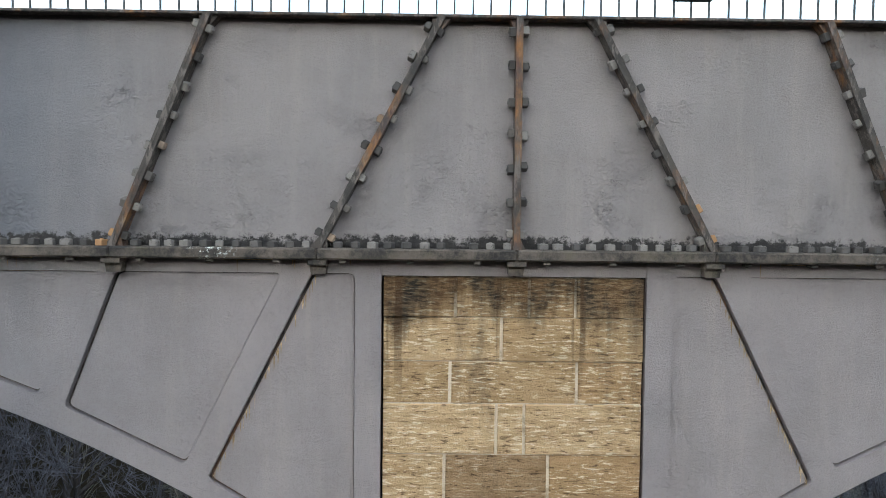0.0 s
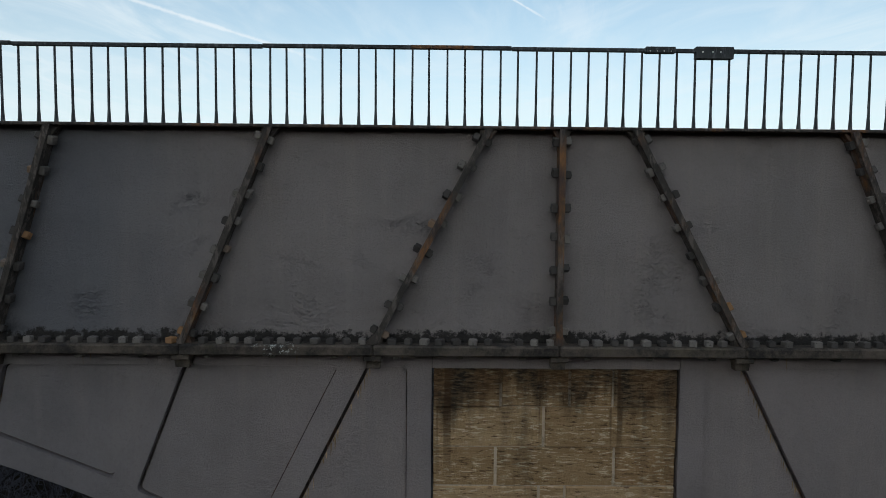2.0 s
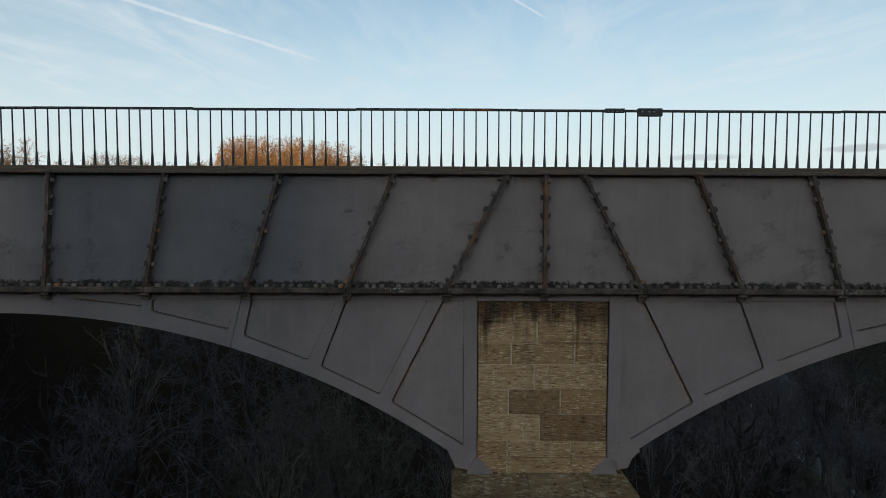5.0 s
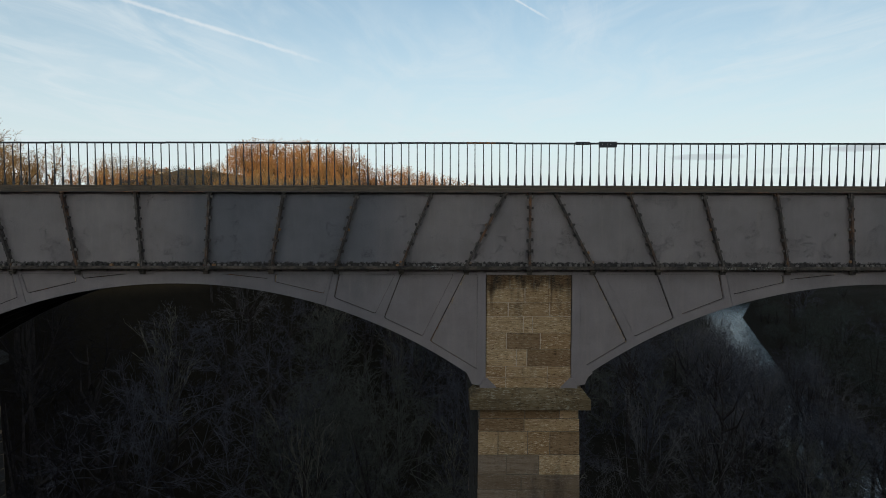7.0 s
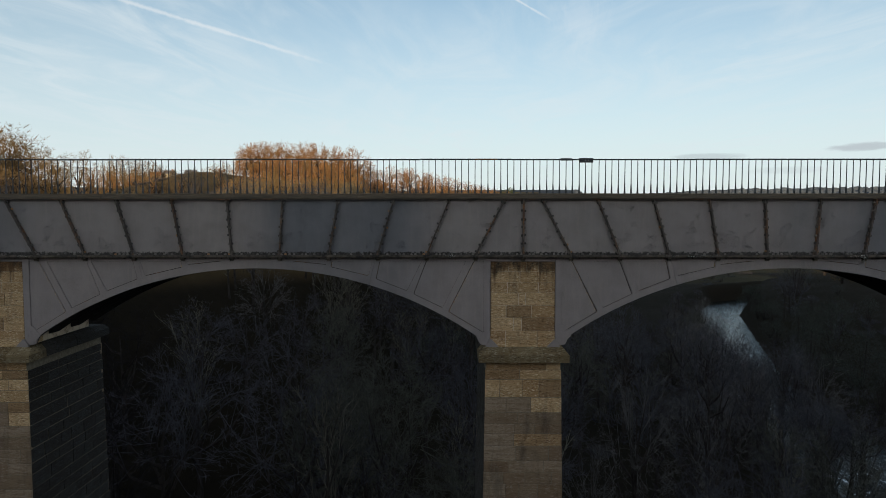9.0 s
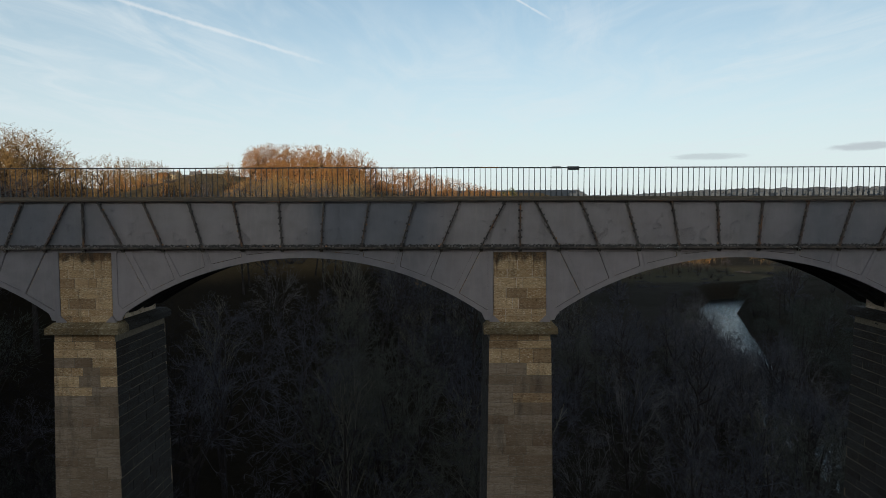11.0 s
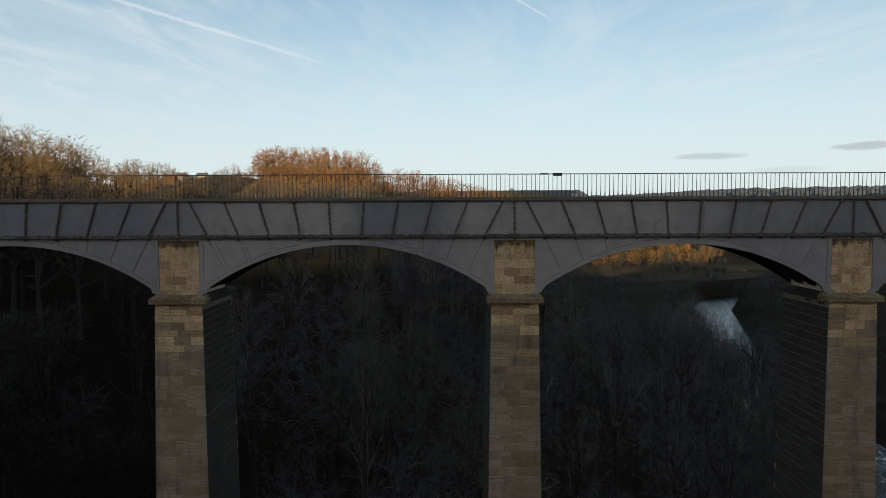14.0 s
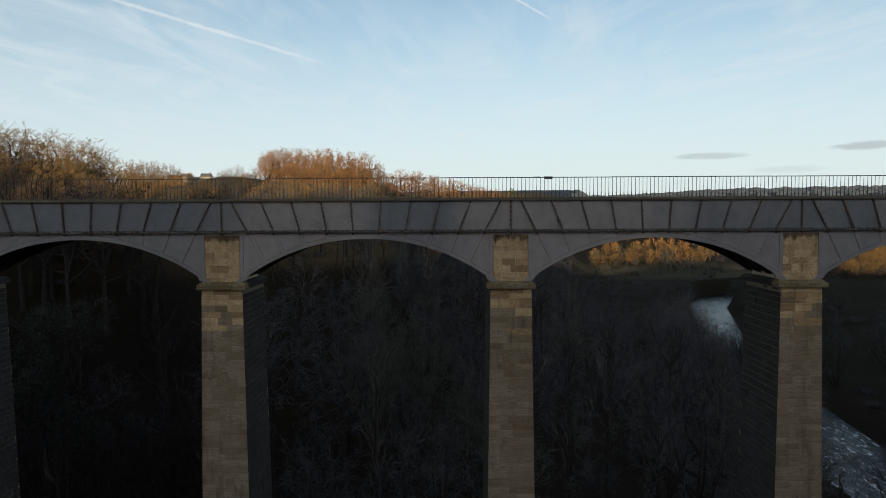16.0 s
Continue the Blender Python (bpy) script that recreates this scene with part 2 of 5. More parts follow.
def run_off(n, pos, c):
    """Water from the ledge blackens the masonry just below it, and runs on down in rusty streaks."""
    x, y, z = n.split(pos)
    edge = n.math("MULTIPLY_ADD", n.noise(n.stretch(pos, (3.1, 3.1, 0.02)), 1.0, 4.0, 0.6), -1.15, 36.40)
    wet = n.ramp(n.math("SUBTRACT", z, edge), -0.10, 0.16)
    mottle = n.ramp(n.noise(n.stretch(pos, (10, 10, 45)), 1.0, 5.0, 0.7), 0.40, 0.58, 1.0, 0.72)
    c = n.mix(n.math("MULTIPLY", n.math("MULTIPLY", wet, mottle), 0.95), c, n.mix(n.ramp(n.noise(n.stretch(pos, (3, 3, 1)), 1.6, 3.0), 0.4, 0.6), (0.018, 0.016, 0.015), (0.105, 0.055, 0.026)))
    streak = n.math("MULTIPLY", n.ramp(n.noise(n.stretch(pos, (6.5, 6.5, 0.05)), 1.0, 3.0, 0.6), 0.585, 0.66), n.ramp(z, 35.1, 35.85))
    return n.mix(n.math("MULTIPLY", streak, 0.72), c, (0.085, 0.045, 0.022))


def stone(name, tone, dark, vary=1.0, fleck=1.0):
    """Tooled sandstone ashlar: each block its own tint, pecked face, weather stains and soot."""
    m, n, ins, pos = material(name)
    rnd = n.add("ObjectInfo").outputs["Random"]
    isl = n.add("NewGeometry").outputs["Random Per Island"]
    r = n.math("FRACT", n.math("ADD", rnd, n.math("MULTIPLY", isl, 0.7)))
    ins["Specular IOR Level"].default_value = 0.15
    c = n.mix(n.math("MULTIPLY", r, vary), tone, (tone[0] * 0.50, tone[1] * 0.44, tone[2] * 0.36))
    c = n.mix(n.ramp(n.math("FRACT", n.math("MULTIPLY", r, 7.3)), 0.66, 0.85, 0.0, vary * vary), c, (tone[0] * 0.48, tone[1] * 0.36, tone[2] * 0.26))
    bed = n.noise(n.stretch(pos, (1.6, 1.6, 13.0)), 1.0, 6.0, 0.65, 0.6)
    c = n.mix(n.ramp(bed, 0.42, 0.66, 0.0, 0.62), c, (tone[0] * 0.52, tone[1] * 0.46, tone[2] * 0.38))
    pick = n.noise(n.stretch(pos, (9.0, 9.0, 50.0)), 1.0, 5.0, 0.66, 0.15)
    worn = n.ramp(n.noise(n.stretch(pos, (1, 1, 1.6)), 2.6, 5.0, 0.65), 0.36, 0.54)
    c = n.mix(n.math("MULTIPLY", n.ramp(pick, 0.55, 0.585), n.math("MULTIPLY", worn, 0.85 * fleck)), c, tuple(min(v * k, 0.85) for v, k in zip(tone, (1.30, 1.50, 1.85))))
    c = n.mix(n.ramp(pick, 0.425, 0.385, 0.0, 0.85 * fleck), c, (tone[0] * 0.2, tone[1] * 0.17, tone[2] * 0.15))
    soot = n.ramp(n.noise(n.stretch(pos, (1.7, 1.7, 0.4)), 1.0, 6.0, 0.7), 0.53 - dark, 0.68)
    c = n.mix(n.math("MULTIPLY", soot, 0.45), c, (0.045, 0.038, 0.032))
    c = run_off(n, pos, c)
    n.put(ins["Base Color"], c)
    ins["Roughness"].default_value = 0.92
    h = n.math("ADD", n.math("MULTIPLY", pick, 0.7), n.math("ADD", bed, n.noise(pos, 55.0, 5.0, 0.7)))
    bump(n, ins, h, 1.0, 0.025)
    return m


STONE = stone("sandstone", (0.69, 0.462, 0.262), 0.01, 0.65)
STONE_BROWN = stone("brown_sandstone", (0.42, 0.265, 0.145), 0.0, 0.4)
# flank stone: leak staining plus the shade under the arches, in one dark tone
STONE_SIDE = stone("shaded_flank_sandstone", (0.060, 0.053, 0.048), 0.10, 0.6)
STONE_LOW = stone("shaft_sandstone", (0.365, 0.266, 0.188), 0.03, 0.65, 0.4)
CAPSTONE = stone("cap_sandstone", (0.29, 0.215, 0.125), 0.06)


def simple(name, a, b, scale, rough, relief=0.3, detail=6.0, squash=(1, 1, 1)):
    m, n, ins, pos = material(name)
    ins["Specular IOR Level"].default_value = 0.5 if rough < 0.9 else 0.05
    v = n.stretch(pos, squash)
    k = n.noise(v, scale, detail, 0.65)
    c = n.mix(n.ramp(k, 0.32, 0.68), a, b)
    c = n.mix(n.ramp(n.noise(pos, scale * 0.13, 3.0), 0.35, 0.7, 0.0, 0.5), c, tuple(v * 0.62 for v in a))
    n.put(ins["Base Color"], c)
    ins["Roughness"].default_value = rough
    bump(n, ins, n.noise(v, scale * 3, 5.0, 0.7), relief, 0.02)
    return m




def mortar():
    m, n, ins, pos = material("lime_mortar")
    c = n.mix(n.ramp(n.noise(pos, 4.0, 7.0, 0.72), 0.46, 0.66), (0.72, 0.58, 0.44), (0.36, 0.26, 0.165))
    n.put(ins["Base Color"], run_off(n, pos, c))
    ins["Roughness"].default_value = 0.95
    ins["Specular IOR Level"].default_value = 0.05
    bump(n, ins, n.noise(pos, 30.0, 5.0, 0.7), 0.6, 0.02)
    return m


MORTAR = mortar()
MORTAR_LOW = simple("grey_mortar", (0.29, 0.235, 0.175), (0.14, 0.115, 0.085), 9.0, 0.95)
DARK_IRON = simple("near_black_iron", (0.05, 0.048, 0.046), (0.025, 0.024, 0.023), 3.0, 0.85)
PATH_EDGE = simple("towpath_timber", (0.17, 0.125, 0.085), (0.075, 0.06, 0.045), 5.0, 0.85, 0.6, 7.0, (0.5, 3, 9))
PATH_TOP = simple("towpath_gravel", (0.22, 0.20, 0.17), (0.13, 0.12, 0.10), 30.0, 0.95)
BARK = simple("grey_bark", (0.056, 0.047, 0.043), (0.026, 0.022, 0.020), 5.0, 0.95, 0.6, 6.0, (1, 1, 0.3))
TWIG = simple("winter_twigs", (0.098, 0.093, 0.108), (0.040, 0.039, 0.045), 0.6, 0.95, 0.0)
# deep shade of the left valley put into the twig colour
TWIG_SHADED = simple("shade_black_twigs", (0.030, 0.025, 0.025), (0.013, 0.011, 0.012), 0.6, 0.95, 0.0)
TWIG_GOLD = simple("golden_twigs", (0.25, 0.160, 0.064), (0.12, 0.075, 0.032), 0.35, 0.95, 0.0)
YEW = simple("yew_green", (0.085, 0.105, 0.035), (0.035, 0.048, 0.018), 0.5, 0.85, 0.0)
TWIG_RUSSET = simple("russet_twigs", (0.36, 0.198, 0.090), (0.20, 0.108, 0.050), 0.35, 0.95, 0.0)
TWIG_OLIVE = simple("olive_twigs", (0.265, 0.178, 0.088), (0.14, 0.094, 0.048), 0.35, 0.95, 0.0)
TWIG_ASH = simple("ash_twigs", (0.155, 0.142, 0.140), (0.075, 0.069, 0.068), 0.6, 0.95, 0.0)
TWIG_PALE = simple("pale_twigs", (0.17, 0.155, 0.125), (0.09, 0.08, 0.065), 0.5, 0.95, 0.0)
LEAF = simple("dull_evergreen", (0.038, 0.044, 0.032), (0.019, 0.023, 0.017), 0.9, 0.8, 0.0)
OLIVE = simple("olive_scrub", (0.105, 0.102, 0.086), (0.05, 0.049, 0.042), 0.7, 0.9, 0.0)
# blue of the distance haze put into the base colour
HILLWOOD = simple("haze_tinted_hill_woods", (0.095, 0.110, 0.135), (0.065, 0.077, 0.096), 0.02, 0.95, 0.0)
WALLS = simple("house_render", (0.44, 0.38, 0.29), (0.34, 0.29, 0.22), 0.9, 0.9)
BRICK = simple("house_brick", (0.40, 0.16, 0.09), (0.28, 0.12, 0.07), 0.9, 0.9)
SLATE = simple("slate_roof", (0.13, 0.12, 0.12), (0.085, 0.08, 0.08), 1.5, 0.6)
TILE_RED = simple("red_tile_roof", (0.42, 0.13, 0.06), (0.30, 0.10, 0.05), 1.5, 0.8)
WHITE = simple("white_paint", (0.75, 0.74, 0.70), (0.6, 0.6, 0.56), 6.0, 0.6)


def ground_mat():
    m, n, ins, pos = material("valley_ground")
    ins["Specular IOR Level"].default_value = 0.05
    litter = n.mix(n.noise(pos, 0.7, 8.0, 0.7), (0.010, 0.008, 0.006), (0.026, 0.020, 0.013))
    grass = n.mix(n.noise(pos, 0.5, 7.0, 0.7), (0.030, 0.026, 0.014), (0.060, 0.048, 0.025))
    x, y, z = n.split(pos)
    open_land = n.math("MULTIPLY", n.math("MULTIPLY", n.math("MULTIPLY", n.ramp(y, 275, 305), n.ramp(y, 378, 405, 1.0, 0.0)), n.ramp(x, 20, 50)), n.ramp(n.noise(pos, 0.012, 3.0), 0.40, 0.5))
    # higher ground painted brighter: the sunlit tone is put into its colour
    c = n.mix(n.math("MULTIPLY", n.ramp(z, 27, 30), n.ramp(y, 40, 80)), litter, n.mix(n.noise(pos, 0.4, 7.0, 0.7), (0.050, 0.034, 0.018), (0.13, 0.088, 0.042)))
    c = n.mix(open_land, c, grass)
    # far ground tinted bluish to stand in for haze
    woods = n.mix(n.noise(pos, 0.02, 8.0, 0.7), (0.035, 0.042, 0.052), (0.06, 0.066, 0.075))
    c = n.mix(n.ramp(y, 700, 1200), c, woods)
    n.put(ins["Base Color"], c)
    ins["Roughness"].default_value = 0.95
    bump(n, ins, n.noise(pos, 1.7, 8.0, 0.7), 0.8, 0.3)
    return m


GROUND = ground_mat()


def water_mat(name, depth, ripple, foam):
    m, n, ins, pos = material(name)
    flow = n.stretch(pos, (1.5, 0.4, 1.0))
    x, y, z = n.split(pos)
    white = n.math("MULTIPLY", n.ramp(n.noise(flow, 0.75, 7.0, 0.7, 1.2), 0.555, 0.61), n.math("MULTIPLY", n.ramp(y, 28, 42), n.ramp(y, 66, 84, 1.0, 0.0)))
    white = n.math("MULTIPLY", white, foam)
    n.put(ins["Base Color"], n.mix(white, depth, (0.6, 0.63, 0.66)))
    n.put(ins["Roughness"], n.math("ADD", n.math("MULTIPLY", white, 0.6), 0.07))
    ins["IOR"].default_value = 1.33
    ins["Specular IOR Level"].default_value = 0.4
    h = n.math("ADD", n.math("MULTIPLY", n.noise(flow, 0.35, 4.0, 0.6, 1.0), 2.0), n.math("ADD", n.noise(flow, 1.3, 6.0, 0.6, 0.5), n.math("MULTIPLY", n.noise(flow, 5.0, 3.0), 0.3)))
    bump(n, ins, h, ripple, 0.4)
    return m


RIVER = water_mat("river_water", (0.012, 0.016, 0.016), 0.38, 1.0)
CANAL = water_mat("canal_water", (0.02, 0.022, 0.016), 0.08, 0.0)


# ---------------------------------------------------------------- mesh tools
class Shape:
    """Collects vertices and faces, and becomes one mesh."""

    def __init__(self):
        self.v, self.f = [], []

    def add(self, verts, faces):
        k = len(self.v)
        self.v.extend(verts)
        self.f.extend(tuple(i + k for i in f) for f in faces)
        return self

    def box(self, x0, x1, y0, y1, z0, z1, bevel=0.0):
        b = bevel
        if b <= 0:
            vs = [(x, y, z) for z in (z0, z1) for y in (y0, y1) for x in (x0, x1)]
            return self.add(vs, [(0, 2, 3, 1), (4, 5, 7, 6), (0, 1, 5, 4), (2, 6, 7, 3), (0, 4, 6, 2), (1, 3, 7, 5)])
        bm = bmesh.new()
        bmesh.ops.create_cube(bm, size=1.0, matrix=Matrix.Translation(((x0 + x1) / 2, (y0 + y1) / 2, (z0 + z1) / 2)) @ Matrix.Diagonal((x1 - x0, y1 - y0, z1 - z0, 1)))
        bmesh.ops.bevel(bm, geom=list(bm.edges), offset=b, segments=1, affect="EDGES")
        bm.verts.index_update()
        self.add([tuple(v.co) for v in bm.verts], [tuple(v.index for v in f.verts) for f in bm.faces])
        bm.free()
        return self

    def slab(self, outline, y0, y1):
        """An outline in x and z, in order, given thickness from y0 (front) to y1."""
        n = len(outline)
        self.add([(x, y0, z) for x, z in outline] + [(x, y1, z) for x, z in outline],
                 [tuple(range(n)), tuple(range(2 * n - 1, n - 1, -1))] + [(i, i + n, (i + 1) % n + n, (i + 1) % n) for i in range(n)])
        return self

    def tube(self, p, q, r0, r1, sides, cap=False):
        p, q = Vector(p), Vector(q)
        d = (q - p).normalized()
        u = d.cross(Vector((0, 0, 1)) if abs(d.z) < 0.9 else Vector((1, 0, 0))).normalized()
        v = d.cross(u)
        ring = [u * math.cos(2 * math.pi * i / sides) + v * math.sin(2 * math.pi * i / sides) for i in range(sides)]
        vs = [tuple(p + e * r0) for e in ring] + [tuple(q + e * r1) for e in ring]
        fs = [(i, (i + 1) % sides, (i + 1) % sides + sides, i + sides) for i in range(sides)]
        if cap:
            fs += [tuple(range(sides - 1, -1, -1)), tuple(range(sides, 2 * sides))]
        return self.add(vs, fs)

    def spike(self, p, q, r):
        d = (q - p).normalized()
        u = d.cross(Vector((0, 0, 1)) if abs(d.z) < 0.9 else Vector((1, 0, 0))).normalized() * r
        v = d.cross(u)
        return self.add([tuple(p + u), tuple(p - u * 0.5 + v * 0.87), tuple(p - u * 0.5 - v * 0.87), tuple(q)], [(0, 1, 3), (1, 2, 3), (2, 0, 3)])

    def mesh(self, name, mat):
        me = bpy.data.meshes.new(name)
        me.from_pydata(self.v, [], self.f)
        bm = bmesh.new()
        bm.from_mesh(me)
        if len(bm.faces) < 20000:
            bmesh.ops.recalc_face_normals(bm, faces=bm.faces)
        bm.to_mesh(me)
        bm.free()
        me.materials.append(mat)
        return me


def thing(name, label, category, group="", at=(0, 0, 0)):
    ob = new(name)
    ob.empty_display_size = 0.2
    ob.location = at
    return tagged(ob, label, category, group)


def part(name, shape, mat, parent, label="", kind=""):
    """Links a shape, or a ready mesh, as ONE mesh object under a thing or a part."""
    me = shape.mesh(name, mat) if isinstance(shape, Shape) else shape
    ob = new(name, me)
    ob.parent = parent
    return tagged(ob, label, kind=kind)


def structure(name, shape, mat, label, category):
    me = shape.mesh(name, mat)
    return tagged(new(name, me), label, category, kind="structure")


def holed_plate(outline, holes, y0, y1):
    """A plate in x and z with openings through it."""
    bm = bmesh.new()
    edges = []
    for loop in (outline, *holes):
        vs = [bm.verts.new((x, y0, z)) for x, z in loop]
        edges += [bm.edges.new((a, b)) for a, b in zip(vs, vs[1:] + vs[:1])]
    bmesh.ops.triangle_fill(bm, use_beauty=True, use_dissolve=False, edges=edges)
    out = bmesh.ops.extrude_face_region(bm, geom=list(bm.faces))
    for e in out["geom"]:
        if isinstance(e, bmesh.types.BMVert):
            e.co.y = y1
    bmesh.ops.recalc_face_normals(bm, faces=bm.faces)
    bm.verts.index_update()
    s = Shape().add([tuple(v.co) for v in bm.verts], [tuple(v.index for v in f.verts) for f in bm.faces])
    bm.free()
    return s


def smooth(a):
    a = min(max(a, 0.0), 1.0)
    return a * a * (3 - 2 * a)


# ---------------------------------------------------------------- the plan of the aqueduct
BAY = 16.15                    # pier to pier
TOP = 38.014                   # upper edge of the iron trough
LEDGE_Z = 36.33                # upper face of its bolted bottom ledge
WIDE = 3.60                    # trough, face to face
ARCH_TOP, ARCH_R = 35.92, 11.8
PIERS = range(-4, 7)
NEAR_BAYS = (-2, -1, 0, 1)     # bay i runs from pier i to pier i + 1


def rib_lines():
    """Bottom and top x of each joint rib over one bay: upright at the pier, fanning out beside it, upright again at mid-span."""
    half = [(1.44 + 1.478 * k, 0.56 + 1.67 * k) for k in range(5)]
    return [(0.0, 0.0)] + half + [(BAY - b, BAY - t) for b, t in reversed(half)]


RIBS = rib_lines()


def arch_z(x):
    d = x - BAY / 2
    return ARCH_TOP - (ARCH_R - math.sqrt(ARCH_R ** 2 - d * d))


# ---------------------------------------------------------------- ground, river and canal
RIVER_LINE = [(420, -75), (240, -70), (120, -48), (72, -20), (56, 10), (56, 50), (66, 123), (100, 218), (116, 246), (155, 266), (240, 290), (520, 330)]


def river_gap(x, y):
    best = 1e9
    for (ax, ay), (bx, by) in zip(RIVER_LINE, RIVER_LINE[1:]):
        dx, dy = bx - ax, by - ay
        u = min(max(((x - ax) * dx + (y - ay) * dy) / (dx * dx + dy * dy), 0), 1)
        best = min(best, math.hypot(x - ax - u * dx, y - ay - u * dy))
    return best


def wobble(x, y, s):
    return noise.noise(Vector((x / s, y / s, 3.7)))


def ground_z(x, y):
    h = 3.0 + 1.2 * wobble(x, y, 23) + 0.4 * wobble(x, y, 7)
    hill = (29 + 6 * smooth((-38 - x) / 30)) * smooth((20 + 0.22 * (y - 60) - x) / 52) * smooth((y - 18) / (72 - 32 * smooth((-28 - x) / 22)))
    hill += 11 * smooth((y - 100) / 70) * smooth((20 + 0.22 * (y - 60) - x) / 52) * smooth((x + 110) / 40)
    h += max(hill, 33 * smooth((-42 - x) / 24) * smooth(1.2 - abs(y - 2) / 60))
    side = x - 75
    h += 10 * smooth(side / 70) * smooth((300 - y) / 70)
    h += 33 * smooth((x - 84) / 16) * smooth(1.25 - abs(y - 2) / 40)
    h += smooth((y - 425) / 170) * (29 + 8 * smooth((-30 - x) / 90)) * (1 - 0.5 * smooth((y - 18) / 72) * smooth((20 + 0.22 * (y - 60) - x) / 52))
    h += 19.5 * math.exp(-((x + 150) / 70) ** 2 - ((y - 350) / 50) ** 2)
    # unseen ridge behind the camera, its height stepped to shape the sun's shadow
    h += (71 - 3 * smooth((-80 - x) / 30) + 11 * smooth((x + 20) / 40) - 17 * smooth((x - 48) / 20)) * smooth((-78 - y) / 95) * (1 + 0.03 * wobble(x, y, 60))
    far = math.hypot(x, y)
    h += smooth((far - 1100) / 900) * smooth((y - 500) / 700) * 0.0255 * min(far, 2600)
    h += smooth((far - 1500) / 1500) * smooth((y - 500) / 900) * smooth((x / max(y, 1) - 0.22) / 0.28) * (32 + 22 * wobble(x, y, 700) + 7 * wobble(x, y, 90))
    gap = river_gap(x, y)
    h = h * smooth((gap - 5.5) / 7.0) - 1.6 * (1 - smooth((gap - 4.5) / 5.0))
    return h


def lines(lo, hi, step, out_lo, out_hi, n):
    """Grid lines: even over the valley, then wider and wider towards the horizon."""
    mid = list(np.arange(lo, hi + 0.1, step))
    return [lo - step - (out_lo - step) * (k / n) ** 2.6 for k in range(n, 0, -1)] + mid + [hi + step + (out_hi - step) * (k / n) ** 2.6 for k in range(1, n + 1)]


def build_ground():
    xs = lines(-140, 200, 2.6, 4200, 4200, 34)
    ys = lines(-45, 300, 2.6, 1500, 4100, 34)
    nx = len(xs)
    verts = [(x, y, ground_z(x, y)) for y in ys for x in xs]
    faces = [(j * nx + i, j * nx + i + 1, (j + 1) * nx + i + 1, (j + 1) * nx + i) for j in range(len(ys) - 1) for i in range(nx - 1)]
    me = bpy.data.meshes.new("ground")
    me.from_pydata(verts, [], faces)
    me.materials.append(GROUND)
    me.shade_smooth()
    tagged(new("ground", me), "leaf-littered valley floor with wooded slopes and meadow", "ground", kind="structure")


def build_river():
    s = Shape()
    pts = [Vector((x, y, 0)) for x, y in RIVER_LINE]
    fine = []
    for a, b in zip(pts, pts[1:]):
        fine += [a.lerp(b, k / 6) for k in range(6)]
    fine.append(pts[-1])
    for k, p in enumerate(fine):
        d = (fine[min(k + 1, len(fine) - 1)] - fine[max(k - 1, 0)]).normalized()
        n = Vector((-d.y, d.x, 0)) * 14.0
        s.v += [tuple(p + n), tuple(p - n)]
        if k:
            s.f.append((2 * k - 2, 2 * k - 1, 2 * k + 1, 2 * k))
    structure("water_river", s, RIVER, "dark river reflecting the sky, with white rapids", "river")


build_ground()
build_river()

X0, X1 = PIERS[0] * BAY - 4, PIERS[-1] * BAY + 4
structure("water_canal", Shape().box(X0, X1, 0.08, WIDE - 0.08, LEDGE_Z + 0.1, 37.62), CANAL, "still canal water in the iron trough", "canal")


# ---------------------------------------------------------------- iron trough
def square_bolt(seed):
    """A hand-made square nut and its worn bolt end."""
    rng = random.Random(seed)
    a = 0.031 + rng.uniform(-0.004, 0.003)
    s = Shape().box(-a, a, -a, a, 0.0, 0.048, 0.006)
    s.tube((0, 0, 0.046), (0, 0, 0.054), 0.015, 0.012, 6, True)
    return s.mesh("bolt", BOLT)


BOLT_MESHES = [square_bolt(k) for k in range(5)]


def put_bolt(parent, m, rng, name="bolt"):
    ob = new(name, BOLT_MESHES[rng.randrange(5)])
    ob.parent = parent
    ob.matrix_basis = m @ Matrix.Rotation(rng.uniform(-0.35, 0.35), 4, "Z")
    return ob


def rib_shape(xb, xt, last):
    """The doubled joint flange between two plates, standing out from the face and spreading into the top lip."""
    d = Vector((xt - xb, 0, TOP - LEDGE_Z)).normalized()
    nx = d.z
    s = Shape()
    w0 = 0.024
    for lo, hi, front in ((-w0, 0.0, -0.118), (0.0005, w0, -0.116)):
        pts = [(xb + lo / nx, LEDGE_Z), (xb + hi / nx, LEDGE_Z), (xt + hi / nx, TOP - 0.022), (xt + lo / nx, TOP - 0.022)]
        s.slab(pts, front, 0.0)
    # small webs where the rib meets lip and ledge
    for sgn in (-1, 1):
        s.slab([(xt + sgn * w0, TOP - 0.022), (xt + sgn * (w0 + 0.05), TOP - 0.022), (xt + sgn * w0 * 1.02 - d.x * 0.07, TOP - 0.115)], -0.075, 0.0)
        s.slab([(xb + sgn * w0, LEDGE_Z), (xb + sgn * (w0 + 0.045), LEDGE_Z), (xb + sgn * w0 + d.x * 0.09, LEDGE_Z + 0.09)], -0.085, 0.0)
    return s


